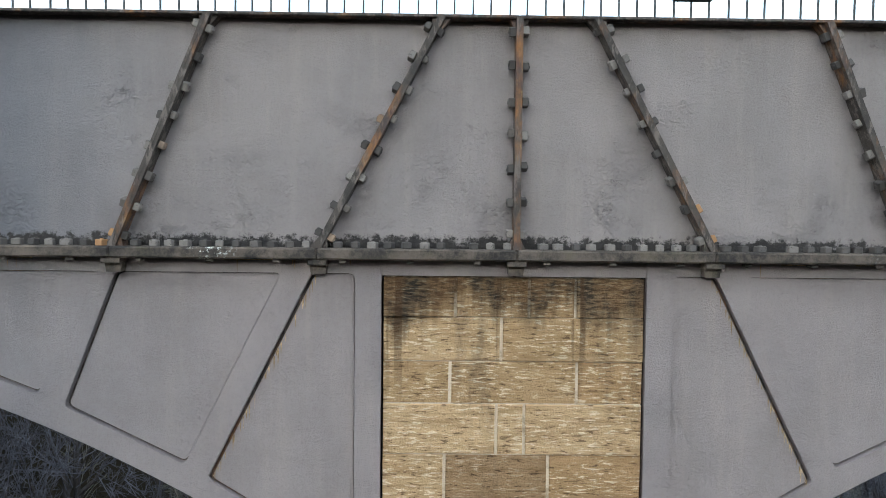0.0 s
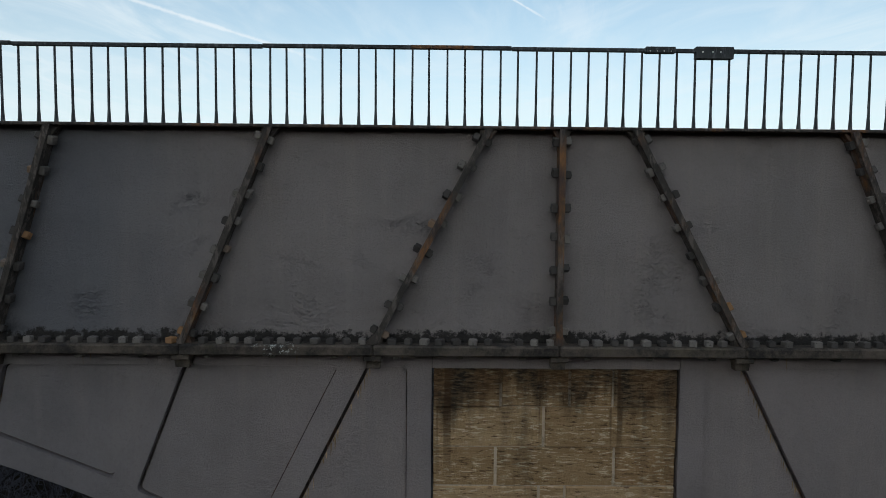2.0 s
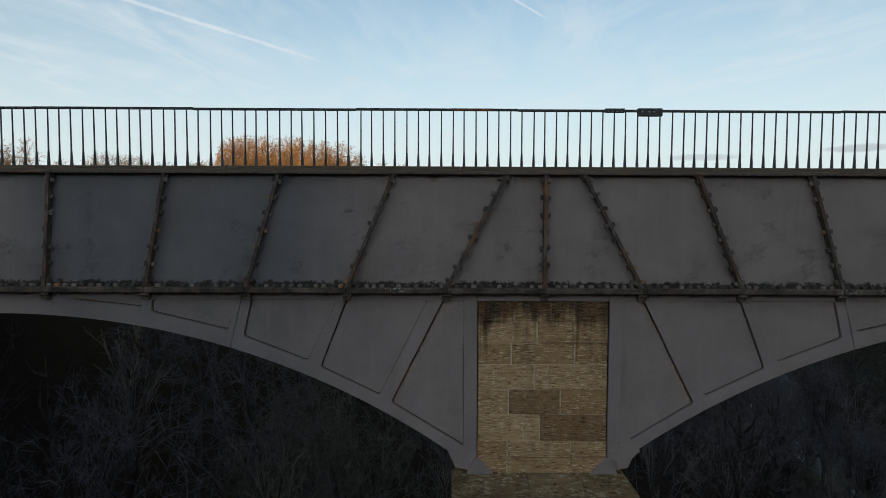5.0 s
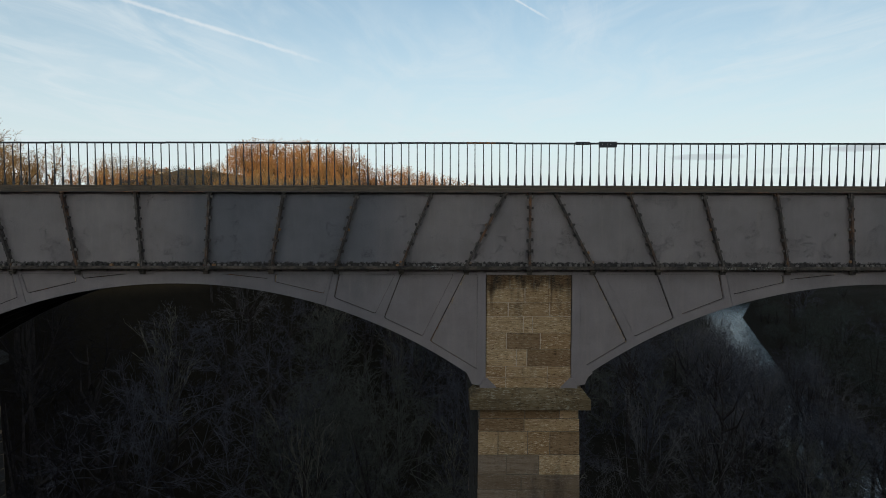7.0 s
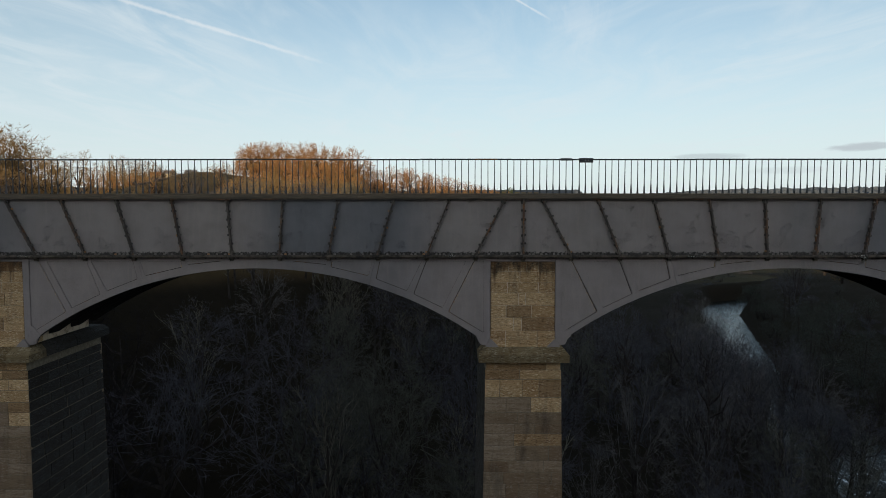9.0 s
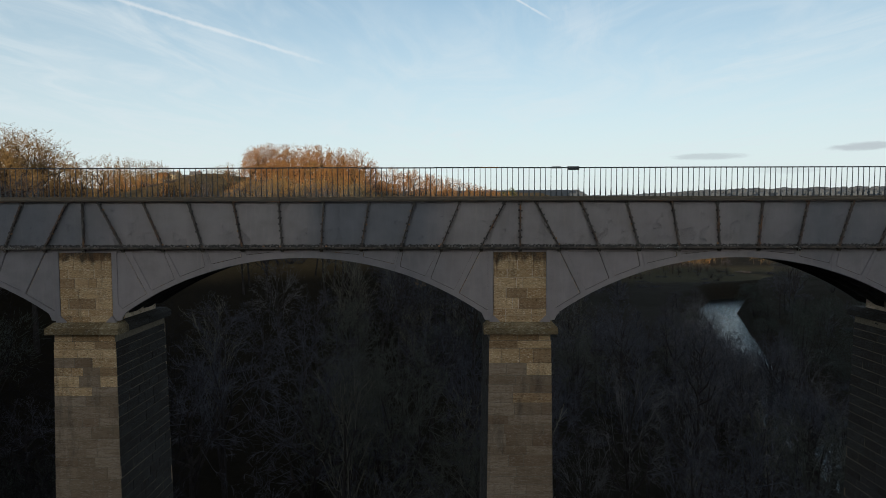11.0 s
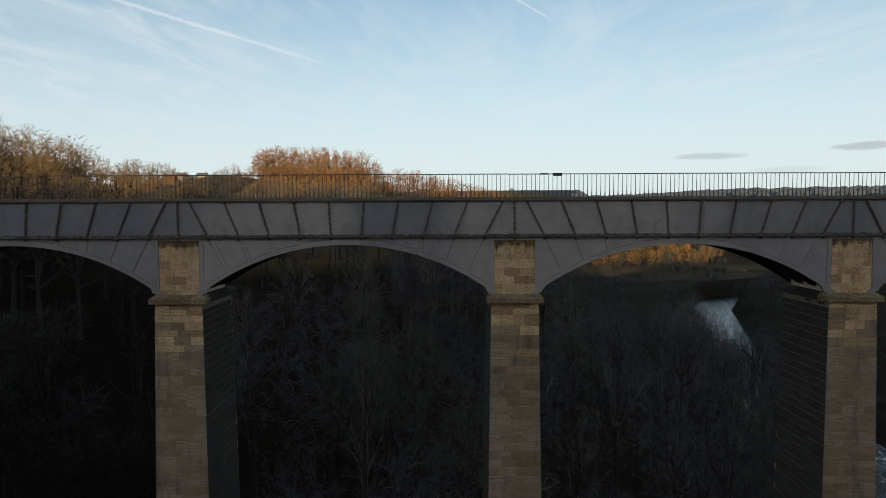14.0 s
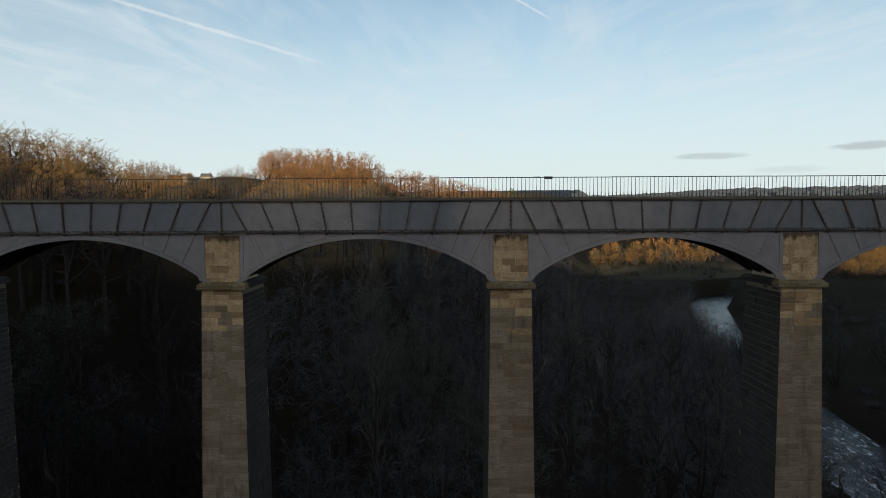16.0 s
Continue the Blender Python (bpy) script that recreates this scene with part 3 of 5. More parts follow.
def trough_bay(name, label, detailed):
    """One bay of the trough: wedge plates, joint ribs with square bolts, lip and bolted ledge, and the plain far side."""
    bay = thing(name, label, "aqueduct trough", "trough bays")
    rng = random.Random(11)
    ends = RIBS + [(BAY, BAY)]
    joined, rest = Shape(), Shape()
    for k, ((b0, t0), (b1, t1)) in enumerate(zip(ends, ends[1:])):
        plate = Shape().slab([(b0 + 0.001, LEDGE_Z - 0.05), (b1 - 0.001, LEDGE_Z - 0.05), (t1 - 0.001, TOP - 0.02), (t0 + 0.001, TOP - 0.02)], 0.0, 0.035)
        if detailed:
            part("plate", plate, PAINT, bay)
        else:
            joined.add(plate.v, plate.f)
    for k, (b, t) in enumerate(RIBS):
        shape = rib_shape(b, t, k)
        if detailed:
            rib = part("rib", shape, RIB, bay, "rusting joint flange with flaking paint")
        else:
            rest.add(shape.v, shape.f)
        lean = math.atan2(t - b, TOP - LEDGE_Z)
        count = 8 if k in (1, 2, 9, 10) else 7
        for j in range(count):
            u = (j + 0.42) / (count - 0.1)
            x, z = b + (t - b) * u, LEDGE_Z + (TOP - LEDGE_Z) * u
            for sgn in (-1, 1):
                if rng.random() < 0.05:
                    continue
                m = Matrix.Translation((x + sgn * 0.024, -0.058 + rng.uniform(-0.008, 0.006), z + rng.uniform(-0.015, 0.015))) @ Matrix.Rotation(lean, 4, "Y") @ Matrix.Rotation(sgn * math.pi / 2, 4, "Y")
                if detailed:
                    put_bolt(rib, m, rng)
                else:
                    rest.box(x + sgn * 0.06 - 0.025, x + sgn * 0.06 + 0.025, -0.08, -0.02, z - 0.03, z + 0.03)
    # lip along the top and ledge along the bottom
    lip = Shape().box(0.0, BAY, -0.10, 0.06, TOP - 0.024, TOP, 0.005)
    ledges = []
    for (a, _), (b, _) in zip(ends, ends[1:]):
        ledge = Shape().box(a, b - 0.003, -0.150 - rng.uniform(0, 0.006), 0.04, LEDGE_Z - 0.082 - rng.uniform(0, 0.004), LEDGE_Z, 0.013)
        ledges.append((a, b, part("bottom_ledge", ledge, LEDGE, bay, "blackened ledge spotted with moss and white lichen")))
    back = Shape().box(0, BAY, WIDE - 0.035, WIDE, LEDGE_Z - 0.05, TOP)
    back.box(0, BAY, WIDE - 0.06, WIDE + 0.085, TOP - 0.045, TOP)
    back.box(0, BAY, WIDE - 0.04, WIDE + 0.14, LEDGE_Z - 0.09, LEDGE_Z)
    for b, t in RIBS:
        back.slab([(b - 0.04, LEDGE_Z), (b + 0.04, LEDGE_Z), (t + 0.04, TOP - 0.04), (t - 0.04, TOP - 0.04)], WIDE, WIDE + 0.1)
    floor_plate = Shape().box(0, BAY, 0.035, WIDE - 0.035, LEDGE_Z - 0.04, LEDGE_Z)
    part("top_lip", lip, RIB, bay, "dark iron lip along the trough edge")
    part("far_side", back, PAINT, bay)
    part("trough_floor", floor_plate, DARK_IRON, bay)
    n = 132
    for k in range(n):
        x = BAY * (k + 0.5) / n + rng.uniform(-0.012, 0.012)
        if min(abs(x - b) for b, t in ends) < 0.06 or rng.random() < 0.05:
            continue
        led = next(ob for a, b, ob in ledges if a <= x <= b)
        if detailed:
            put_bolt(led, Matrix.Translation((x, -0.088, LEDGE_Z - 0.002)), rng)
            if k % 4 == 1:
                put_bolt(led, Matrix.Translation((x + 0.03, -0.088, LEDGE_Z - 0.080)) @ Matrix.Rotation(math.pi, 4, "X") @ Matrix.Diagonal((0.9, 0.9, 0.6, 1)), rng)
        else:
            rest.box(x - 0.028, x + 0.028, -0.12, -0.06, LEDGE_Z, LEDGE_Z + 0.045)
    if not detailed:
        part("plate", joined, PAINT, bay)
        part("rib", rest, RIB, bay)
    return bay


# ---------------------------------------------------------------- cast-iron arch faces
PANELS = [
    [(1.50, 36.14), (1.18, 36.14), (1.18, 33.93), (2.275, 34.595)],
    [(2.94, 36.14), (1.72, 36.14), (2.44, 34.70), (3.33, 35.13)],
    [(4.35, 36.14), (3.06, 36.14), (3.52, 35.22), (4.47, 35.59)],
    [(5.81, 36.14), (4.55, 36.14), (4.69, 35.68), (5.83, 35.95)],
    [(7.10, 36.14), (5.95, 36.14), (5.97, 36.02)],
]


def rounded(poly, r):
    """A polygon with its corners rounded."""
    out = []
    n = len(poly)
    for k in range(n):
        p, a, b = Vector(poly[k]), Vector(poly[k - 1]), Vector(poly[(k + 1) % n])
        ra, rb = min(r, (a - p).length * 0.3), min(r, (b - p).length * 0.3)
        p0, p2 = p + (a - p).normalized() * ra, p + (b - p).normalized() * rb
        for u in (0, 0.35, 0.65, 1):
            q = p0 * (1 - u) ** 2 + p * 2 * u * (1 - u) + p2 * u * u
            out.append((q.x, q.y))
    return out


def inset(poly, gaps):
    """A convex polygon drawn in from its edges, each by its own gap."""
    n = len(poly)
    mid = sum((Vector(p) for p in poly), Vector((0, 0))) / n
    rows = []
    for k in range(n):
        a, b = Vector(poly[k]), Vector(poly[(k + 1) % n])
        out = Vector(((b - a).y, -(b - a).x)).normalized()
        if out.dot(mid - a) > 0:
            out = -out
        rows.append((out, out.dot(a) - gaps[k]))
    res = []
    for k in range(n):
        (u, c), (v, d) = rows[k - 1], rows[k]
        det = u.x * v.y - u.y * v.x
        res.append(((c * v.y - d * u.y) / det, (u.x * d - v.x * c) / det))
    return res


def rust_runs(parent, rng, a, b, count, y):
    """Thin ochre stains that bleed out of a joint from a to b (x, z) and run down the paint."""
    s = Shape()
    for k in range(count):
        u = rng.random()
        x, z = a[0] + (b[0] - a[0]) * u, a[1] + (b[1] - a[1]) * u
        w, h = rng.uniform(0.002, 0.006), rng.uniform(0.03, 0.13)
        s.add([(x - w, y, z), (x + w, y, z), (x + w * 0.5, y, z - h * 0.6), (x + rng.uniform(-0.004, 0.004), y, z - h), (x - w * 0.6, y, z - h * 0.5)], [(4, 3, 2, 1, 0)])
    for k in range(count):
        u = rng.random()
        v = min(u + rng.uniform(0.02, 0.09), 1.0)
        p, q = [(a[0] + (b[0] - a[0]) * t, a[1] + (b[1] - a[1]) * t) for t in (u, v)]
        w = rng.uniform(0.002, 0.005)
        s.add([(p[0], y, p[1] + w), (q[0], y, q[1] + w * 0.3), (q[0], y, q[1] - w * 0.3), (p[0], y, p[1] - w)], [(0, 1, 2, 3)])
    part("rust_stain", s, RUST_STAIN, parent, "ochre rust bleeding from the joint", kind="stuff")


def half_arch(bay, flip):
    """Pier-side plate and crown plate with sunk panels, from the pier to mid-span."""
    def side(p):
        return [((BAY - x) if flip else x, z) for x, z in p]

    joint = [(4.46, 36.246), (4.66, arch_z(4.66))]
    curve_a = [(x, arch_z(x)) for x in np.linspace(1.42, joint[1][0], 14)]
    outer = [(0.985, 36.246), (0.985, 33.62), (1.10, 33.56), (1.30, 33.60)] + curve_a + [joint[0]]
    curve_b = [(x, arch_z(x)) for x in np.linspace(joint[1][0] + 0.01, BAY / 2 - 0.003, 14)]
    crown = [(joint[0][0] + 0.01, 36.246)] + curve_b + [(BAY / 2 - 0.003, 36.246)]
    for name, outline, panels in (("spandrel_plate", outer, PANELS[:3]), ("crown_plate", crown, PANELS[3:])):
        holes = [side(rounded(p, 0.05)) for p in panels]
        plate = part(name, holed_plate(side(outline), holes, -0.014, 0.04), PAINT_LOW, bay)
        for p in panels:
            q = side(rounded(inset(p, (0.008, 0.008, 0.022, 0.026)), 0.04))
            part("panel", Shape().slab(q, 0.010, 0.03), PAINT_LOW, plate)
        part("backing", Shape().slab(side(outline), 0.041, 0.085), RIB, plate)
        rng = random.Random(5 + flip)
        first = panels[0]
        line = inset(first, (0.02, 0.02, 0.03, 0.031))
        rust_runs(plate, rng, *side([line[0], line[-1]]), 34 if name == "spandrel_plate" else 8, 0.0085)
        rust_runs(plate, rng, *side([(outline[0][0] + 0.1, 36.235), (outline[-1][0] - 0.1, 36.235)]), 7, -0.0155)


def arch_bay(name, label, detailed=True):
    bay = thing(name, label, "iron arch", "arch spans")
    half_arch(bay, False)
    half_arch(bay, True)
    # rim that thickens the edge of the arch, inner ribs and the plates between
    xs = np.linspace(1.30, BAY - 1.30, 33)
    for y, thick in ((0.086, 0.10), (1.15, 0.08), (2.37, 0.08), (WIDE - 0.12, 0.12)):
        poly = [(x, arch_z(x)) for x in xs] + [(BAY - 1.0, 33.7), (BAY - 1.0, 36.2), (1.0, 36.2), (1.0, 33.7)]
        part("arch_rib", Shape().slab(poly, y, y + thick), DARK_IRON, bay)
    top = Shape()
    for a, b in zip(xs, xs[1:]):
        za, zb = arch_z(a) + 0.22, arch_z(b) + 0.22
        top.add([(a, 0.19, za), (b, 0.19, zb), (b, WIDE - 0.12, zb), (a, WIDE - 0.12, za), (a, 0.19, za + 0.03), (b, 0.19, zb + 0.03), (b, WIDE - 0.12, zb + 0.03), (a, WIDE - 0.12, za + 0.03)],
                [(0, 3, 2, 1), (4, 5, 6, 7), (0, 1, 5, 4), (2, 3, 7, 6)])
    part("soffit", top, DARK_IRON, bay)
    # cast brackets under the ledge, one below every rib
    for b, t in RIBS[1:] + [(BAY - 0.0, 0)]:
        br = Shape().box(b - 0.070, b + 0.070, -0.135, 0.0, LEDGE_Z - 0.125, LEDGE_Z - 0.083, 0.006)
        br.slab([(b - 0.062, LEDGE_Z - 0.126), (b + 0.062, LEDGE_Z - 0.126), (b + 0.052, LEDGE_Z - 0.190), (b - 0.052, LEDGE_Z - 0.190)], -0.085, -0.005)
        part("bracket", br, LEDGE, bay)
    for a, b in ((0.012, 1.0 - 0.02), (BAY - 0.98, BAY - 0.012)):
        part("lintel_plate", Shape().box(a, b, -0.008, 0.08, 36.128, 36.245), PAINT_LOW, bay)
    # shoes that carry the arch on the pier cap, with a round boss
    for sgn, x in ((1, 1.05), (-1, BAY - 1.05)):
        e = x - sgn * 0.07
        sh = Shape().slab([(e - sgn * 0.24, 33.525), (e + sgn * 0.14, 33.525), (e + sgn * 0.14, 33.56), (e + sgn * 0.03, 33.75), (e - sgn * 0.03, 33.75), (e - sgn * 0.22, 33.56)][::sgn], -0.075, -0.014)
        if sgn > 0:
            sh.slab([(e + 0.02, 34.17), (e + 0.03, 33.75), (e + 0.20, 33.60), (e + 0.50, 33.87), (e + 0.26, 34.17)], -0.036, -0.013)
            for u, v in ((0.19, 33.98), (0.12, 33.86)):
                sh.tube((e + u, -0.055, v), (e + u, -0.03, v), 0.028, 0.028, 8, True)
        part("shoe", sh, PAINT_LOW, bay)
    return bay


# ---------------------------------------------------------------- masonry piers
def block_mesh(seed, mat):
    """A dressed block, one unit each way, with a chamfered and slightly uneven face towards -y."""
    rng = random.Random(seed)
    j = lambda a: rng.uniform(-a, a)
    back = [(-0.5, 1.0, -0.5), (0.5, 1.0, -0.5), (0.5, 1.0, 0.5), (-0.5, 1.0, 0.5)]
    mid = [(-0.499, 0.07 + j(0.03), -0.496), (0.499, 0.07 + j(0.03), -0.496), (0.499, 0.07 + j(0.03), 0.496), (-0.499, 0.07 + j(0.03), 0.496)]
    face = [(-0.488 + j(0.006), j(0.05), -0.482 + j(0.008)), (0.488 + j(0.006), j(0.05), -0.482 + j(0.008)), (0.488 + j(0.006), j(0.05), 0.482 + j(0.008)), (-0.488 + j(0.006), j(0.05), 0.482 + j(0.008))]
    hub = [(j(0.12), -0.08 + j(0.07), j(0.1))]
    fs = [(0, 1, 5, 4), (1, 2, 6, 5), (2, 3, 7, 6), (3, 0, 4, 7), (4, 5, 9, 8), (5, 6, 10, 9), (6, 7, 11, 10), (7, 4, 8, 11), (8, 9, 12), (9, 10, 12), (10, 11, 12), (11, 8, 12)]
    return Shape().add(back + mid + face + hub, fs).mesh("stone", mat)


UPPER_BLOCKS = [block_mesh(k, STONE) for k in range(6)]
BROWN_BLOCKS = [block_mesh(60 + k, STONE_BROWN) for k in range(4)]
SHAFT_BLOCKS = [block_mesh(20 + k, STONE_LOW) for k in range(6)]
SIDE_BLOCKS = [block_mesh(40 + k, STONE_SIDE) for k in range(6)]
PLAIN_V = [(-0.49, 0, -0.48), (0.49, 0, -0.48), (0.49, 0, 0.48), (-0.49, 0, 0.48), (-0.5, 1, -0.5), (0.5, 1, -0.5), (0.5, 1, 0.5), (-0.5, 1, 0.5)]
PLAIN_F = [(0, 1, 2, 3), (1, 0, 4, 5), (2, 1, 5, 6), (3, 2, 6, 7), (0, 3, 7, 4)]
COURSES = [36.12, 35.82, 35.49, 35.17, 34.785, 34.41, 34.01, 33.75, 33.50]
BONDS = [(-0.435, 0.114, 0.46), (-0.09,), (-0.47, 0.48), (-0.12, 0.088), (-0.507, 0.274), (-0.274, -0.035), (-0.52, 0.44), (-0.52, 0.44)]
BROWN = {(4, 1), (5, 2)}


def lay(parent, meshes, rng, m, a, b, z0, z1, deep, joint=0.013, bed=0.013):
    """One stone from a to b along a face whose frame is m (x along, -y outwards)."""
    ob = new("stone", meshes[rng.randrange(len(meshes))])
    ob.parent = parent
    proud = rng.uniform(-0.008, 0.012)
    ob.matrix_basis = m @ Matrix.Translation(((a + b) / 2, -proud, (z0 + z1) / 2)) @ Matrix.Diagonal((b - a - joint, deep, z1 - z0 - bed, 1))
    return ob


def cuts(rng, a, b, mean):
    xs = [a]
    while b - xs[-1] > mean * 1.5:
        xs.append(xs[-1] + mean * rng.uniform(0.65, 1.35))
    if b - xs[-1] < mean * 0.45 and len(xs) > 1:
        xs.pop()
    return xs + [b]


def pier(i, base):
    """A tapering sandstone pier: shaft, neck, moulded cap and the narrower block between the arches."""
    x0 = i * BAY
    rng = random.Random(500 + i)
    p = thing("pier", "tall tapering pier of tooled sandstone blocks with a projecting cap", "pier", "aqueduct piers", (x0, 0, 0))
    near = -2 <= i <= 2
    fy, by = -0.20, 4.02

    def half(z):
        return 1.15 + 0.0145 * (33.1 - z)

    def front(z):
        return fy - 0.0155 * (33.1 - z)

    core = Shape()
    core.box(-0.955, 0.955, 0.019, WIDE - 0.03, 33.5, 36.12)
    z0 = base - 2
    a, b = half(33.10) - 0.016, half(z0) - 0.016
    f, g = front(33.10) + 0.016, front(z0) + 0.016
    part("block_core", core, MORTAR, p, "pale lime mortar")
    core = Shape()
    core.add([(-b, g, z0), (b, g, z0), (b, by + (33.1 - z0) * 0.0155 - 0.03, z0), (-b, by + (33.1 - z0) * 0.0155 - 0.03, z0),
              (-a, f, 33.1), (a, f, 33.1), (a, by - 0.03, 33.1), (-a, by - 0.03, 33.1)],
             [(3, 2, 1, 0), (4, 5, 6, 7), (0, 1, 5, 4), (1, 2, 6, 5), (2, 3, 7, 6), (3, 0, 4, 7)])
    part("shaft_core", core, MORTAR_LOW, p, "grey weathered mortar")
    # block between the arch shoes
    up = Matrix.Translation((0, 0.0, 0))
    for k, (zt, zb) in enumerate(zip(COURSES, COURSES[1:])):
        xs = [-0.98, *(BONDS[k] if i == 0 else [v + rng.uniform(-0.2, 0.2) for v in BONDS[(k + i * 3) % 8]]), 0.98]
        for c, (u, v) in enumerate(zip(xs, xs[1:])):
            brown = (k, c) in BROWN if i == 0 else rng.random() < 0.1
            lay(p, BROWN_BLOCKS if brown else UPPER_BLOCKS, rng, up, u, v, zb, zt, 0.14, 0.022, 0.007)
        for sgn in (-1, 1):
            side = Matrix.Translation((sgn * 0.98, 0, 0)) @ Matrix.Rotation(sgn * math.pi / 2, 4, "Z")
            if near and k > 5:
                lay(p, UPPER_BLOCKS, rng, side, *((0.02, 0.9) if sgn > 0 else (-0.9, -0.02)), zb, zt, 0.03)
    # cap: weathered slope above a square face, over a recessed neck
    def capstone(u, v, near_y, far_y, outer, mat, note):
        """One capstone from u to v: square below, weathered slope above, drawn in at the outer ends."""
        j = rng.uniform(-0.012, 0.012)
        f0, f1 = (near_y + j, -0.06) if near_y < 0 else (near_y, near_y)
        b0, b1 = (far_y, far_y - 0.15) if far_y > 4 else (far_y, far_y)
        lo, hi = (u + 0.14 if -1 in outer else u), (v - 0.14 if 1 in outer else v)
        s = Shape().add([(u + 0.004, f0, 33.12), (v - 0.004, f0, 33.12), (v - 0.004, b0, 33.12), (u + 0.004, b0, 33.12),
                         (u + 0.004, f0, 33.36 + j), (v - 0.004, f0, 33.36 + j), (v - 0.004, b0, 33.36 + j), (u + 0.004, b0, 33.36 + j),
                         (lo + 0.004, f1, 33.52), (hi - 0.004, f1, 33.52), (hi - 0.004, b1, 33.52), (lo + 0.004, b1, 33.52)],
                        [(3, 2, 1, 0), (0, 1, 5, 4), (1, 2, 6, 5), (2, 3, 7, 6), (3, 0, 4, 7), (4, 5, 9, 8), (5, 6, 10, 9), (6, 7, 11, 10), (7, 4, 8, 11), (8, 9, 10, 11)])
        part("capstone", s, mat, p, note)

    xs = cuts(rng, -1.36, 1.36, 0.95)
    for u, v in zip(xs, xs[1:]):
        capstone(u, v, -0.42, 0.42, [e for e, at in ((-1, u == xs[0]), (1, v == xs[-1])) if at], CAPSTONE, "mossy projecting capstone")
    ys = cuts(rng, 0.43, 4.2, 0.8)
    for u, v in zip(ys, ys[1:]):
        capstone(-1.36 + rng.uniform(0, 0.03), 0.0, u + 0.006, v, [-1], STONE_SIDE, "flank capstone with shade in its dark colour")
        capstone(0.0, 1.36 - rng.uniform(0, 0.03), u + 0.006, v, [1], STONE_SIDE, "flank capstone with shade in its dark colour")
    # shaft courses
    dark, pale = Shape(), Shape()
    z = 33.10
    first = True
    tops = [0.25, 0.29, 0.55, 0.46] if i == 0 else [0.27, 0.28, 0.33]
    while z > base - 1:
        h = tops.pop(0) if tops else rng.uniform(0.30, 0.46)
        zb = z - h
        wide, fr = half((z + zb) / 2), front((z + zb) / 2)
        bk = by + (33.1 - z) * 0.0155
        if first:
            wide -= 0.03
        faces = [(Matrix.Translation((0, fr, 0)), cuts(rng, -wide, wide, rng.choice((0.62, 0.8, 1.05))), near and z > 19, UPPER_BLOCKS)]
        for sgn in (-1, 1):
            m = Matrix.Translation((sgn * wide, 0, 0)) @ Matrix.Rotation(sgn * math.pi / 2, 4, "Z")
            a, b = (fr + 0.02, bk) if sgn > 0 else (-bk, -fr - 0.02)
            faces.append((m, cuts(rng, a, b, 0.85), near and z > 27, None))
        m = Matrix.Translation((0, bk, 0)) @ Matrix.Rotation(math.pi, 4, "Z")
        faces.append((m, cuts(rng, -wide, wide, 0.85), False, SHAFT_BLOCKS))
        for m, xs, single, blocks in faces:
            flank = blocks is None
            for u, v in zip(xs, xs[1:]):
                # tan blocks in the top shaft courses, greyer and darker blocks below
                if blocks is not None and not flank and m is faces[0][0]:
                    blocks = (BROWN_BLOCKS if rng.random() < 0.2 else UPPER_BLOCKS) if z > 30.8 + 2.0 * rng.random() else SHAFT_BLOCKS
                # flank faces take the stone that has shade in its colour
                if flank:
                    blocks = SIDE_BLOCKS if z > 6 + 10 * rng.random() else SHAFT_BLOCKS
                if single:
                    lay(p, blocks, rng, m, u, v, zb, z, 0.12, *((0.018, 0.017) if flank else (0.016, 0.013)))
                else:
                    t = m @ Matrix.Translation(((u + v) / 2, -rng.uniform(-0.012, 0.018), (z + zb) / 2)) @ Matrix.Diagonal((v - u - 0.014, 0.12, h - 0.014, 1))
                    me = blocks[rng.randrange(len(blocks))]
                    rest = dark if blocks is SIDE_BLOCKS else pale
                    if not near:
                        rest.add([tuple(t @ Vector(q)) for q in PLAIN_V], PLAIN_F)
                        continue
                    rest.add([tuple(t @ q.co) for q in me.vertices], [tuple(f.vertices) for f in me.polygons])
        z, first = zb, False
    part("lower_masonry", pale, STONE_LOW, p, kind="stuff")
    part("flank_masonry", dark, STONE_SIDE, p, "flank masonry with stain and under-arch shade in its colour", kind="stuff")
    return p


# ---------------------------------------------------------------- railing and towpath
RAIL_Y = 3.46


def baluster_mesh():
    s = Shape()
    rings = [(38.155, 0.036), (38.24, 0.034), (38.42, 0.026), (38.58, 0.0170), (39.385, 0.0138)]
    for (za, ra), (zb, rb) in zip(rings, rings[1:]):
        s.tube((0, 0, za), (0, 0, zb), ra, rb, 6, za < 38.16)
    return s.mesh("baluster", RAIL)


BALUSTER = baluster_mesh()


def railing_bay(i):
    r = thing("railing", "black wrought-iron railing with plain uprights along the towpath", "railing", "railing lengths", (i * BAY, RAIL_Y, 0.07))
    rng = random.Random(90 + i)
    n = 70
    for k in range(5):
        a, b = BAY * k / 5, BAY * (k + 1) / 5
        dz = rng.uniform(-0.006, 0.006)
        part("top_rail", Shape().box(a, b - 0.006, -0.03, 0.03, 39.385 + dz, 39.432 + dz, 0.005), RAIL, r)
    part("base_strip", Shape().box(0, BAY, -0.05, 0.05, 38.14, 38.16), RAIL, r)
    for k in range(n):
        ob = part("baluster", BALUSTER, None, r)
        ob.matrix_basis = Matrix.Translation((BAY * (k + 0.36) / n + rng.uniform(-0.008, 0.008), 0, 38.15)) @ Matrix.Rotation(rng.uniform(-0.006, 0.006), 4, "Y") @ Matrix.Translation((0, 0, -38.15))
    return r


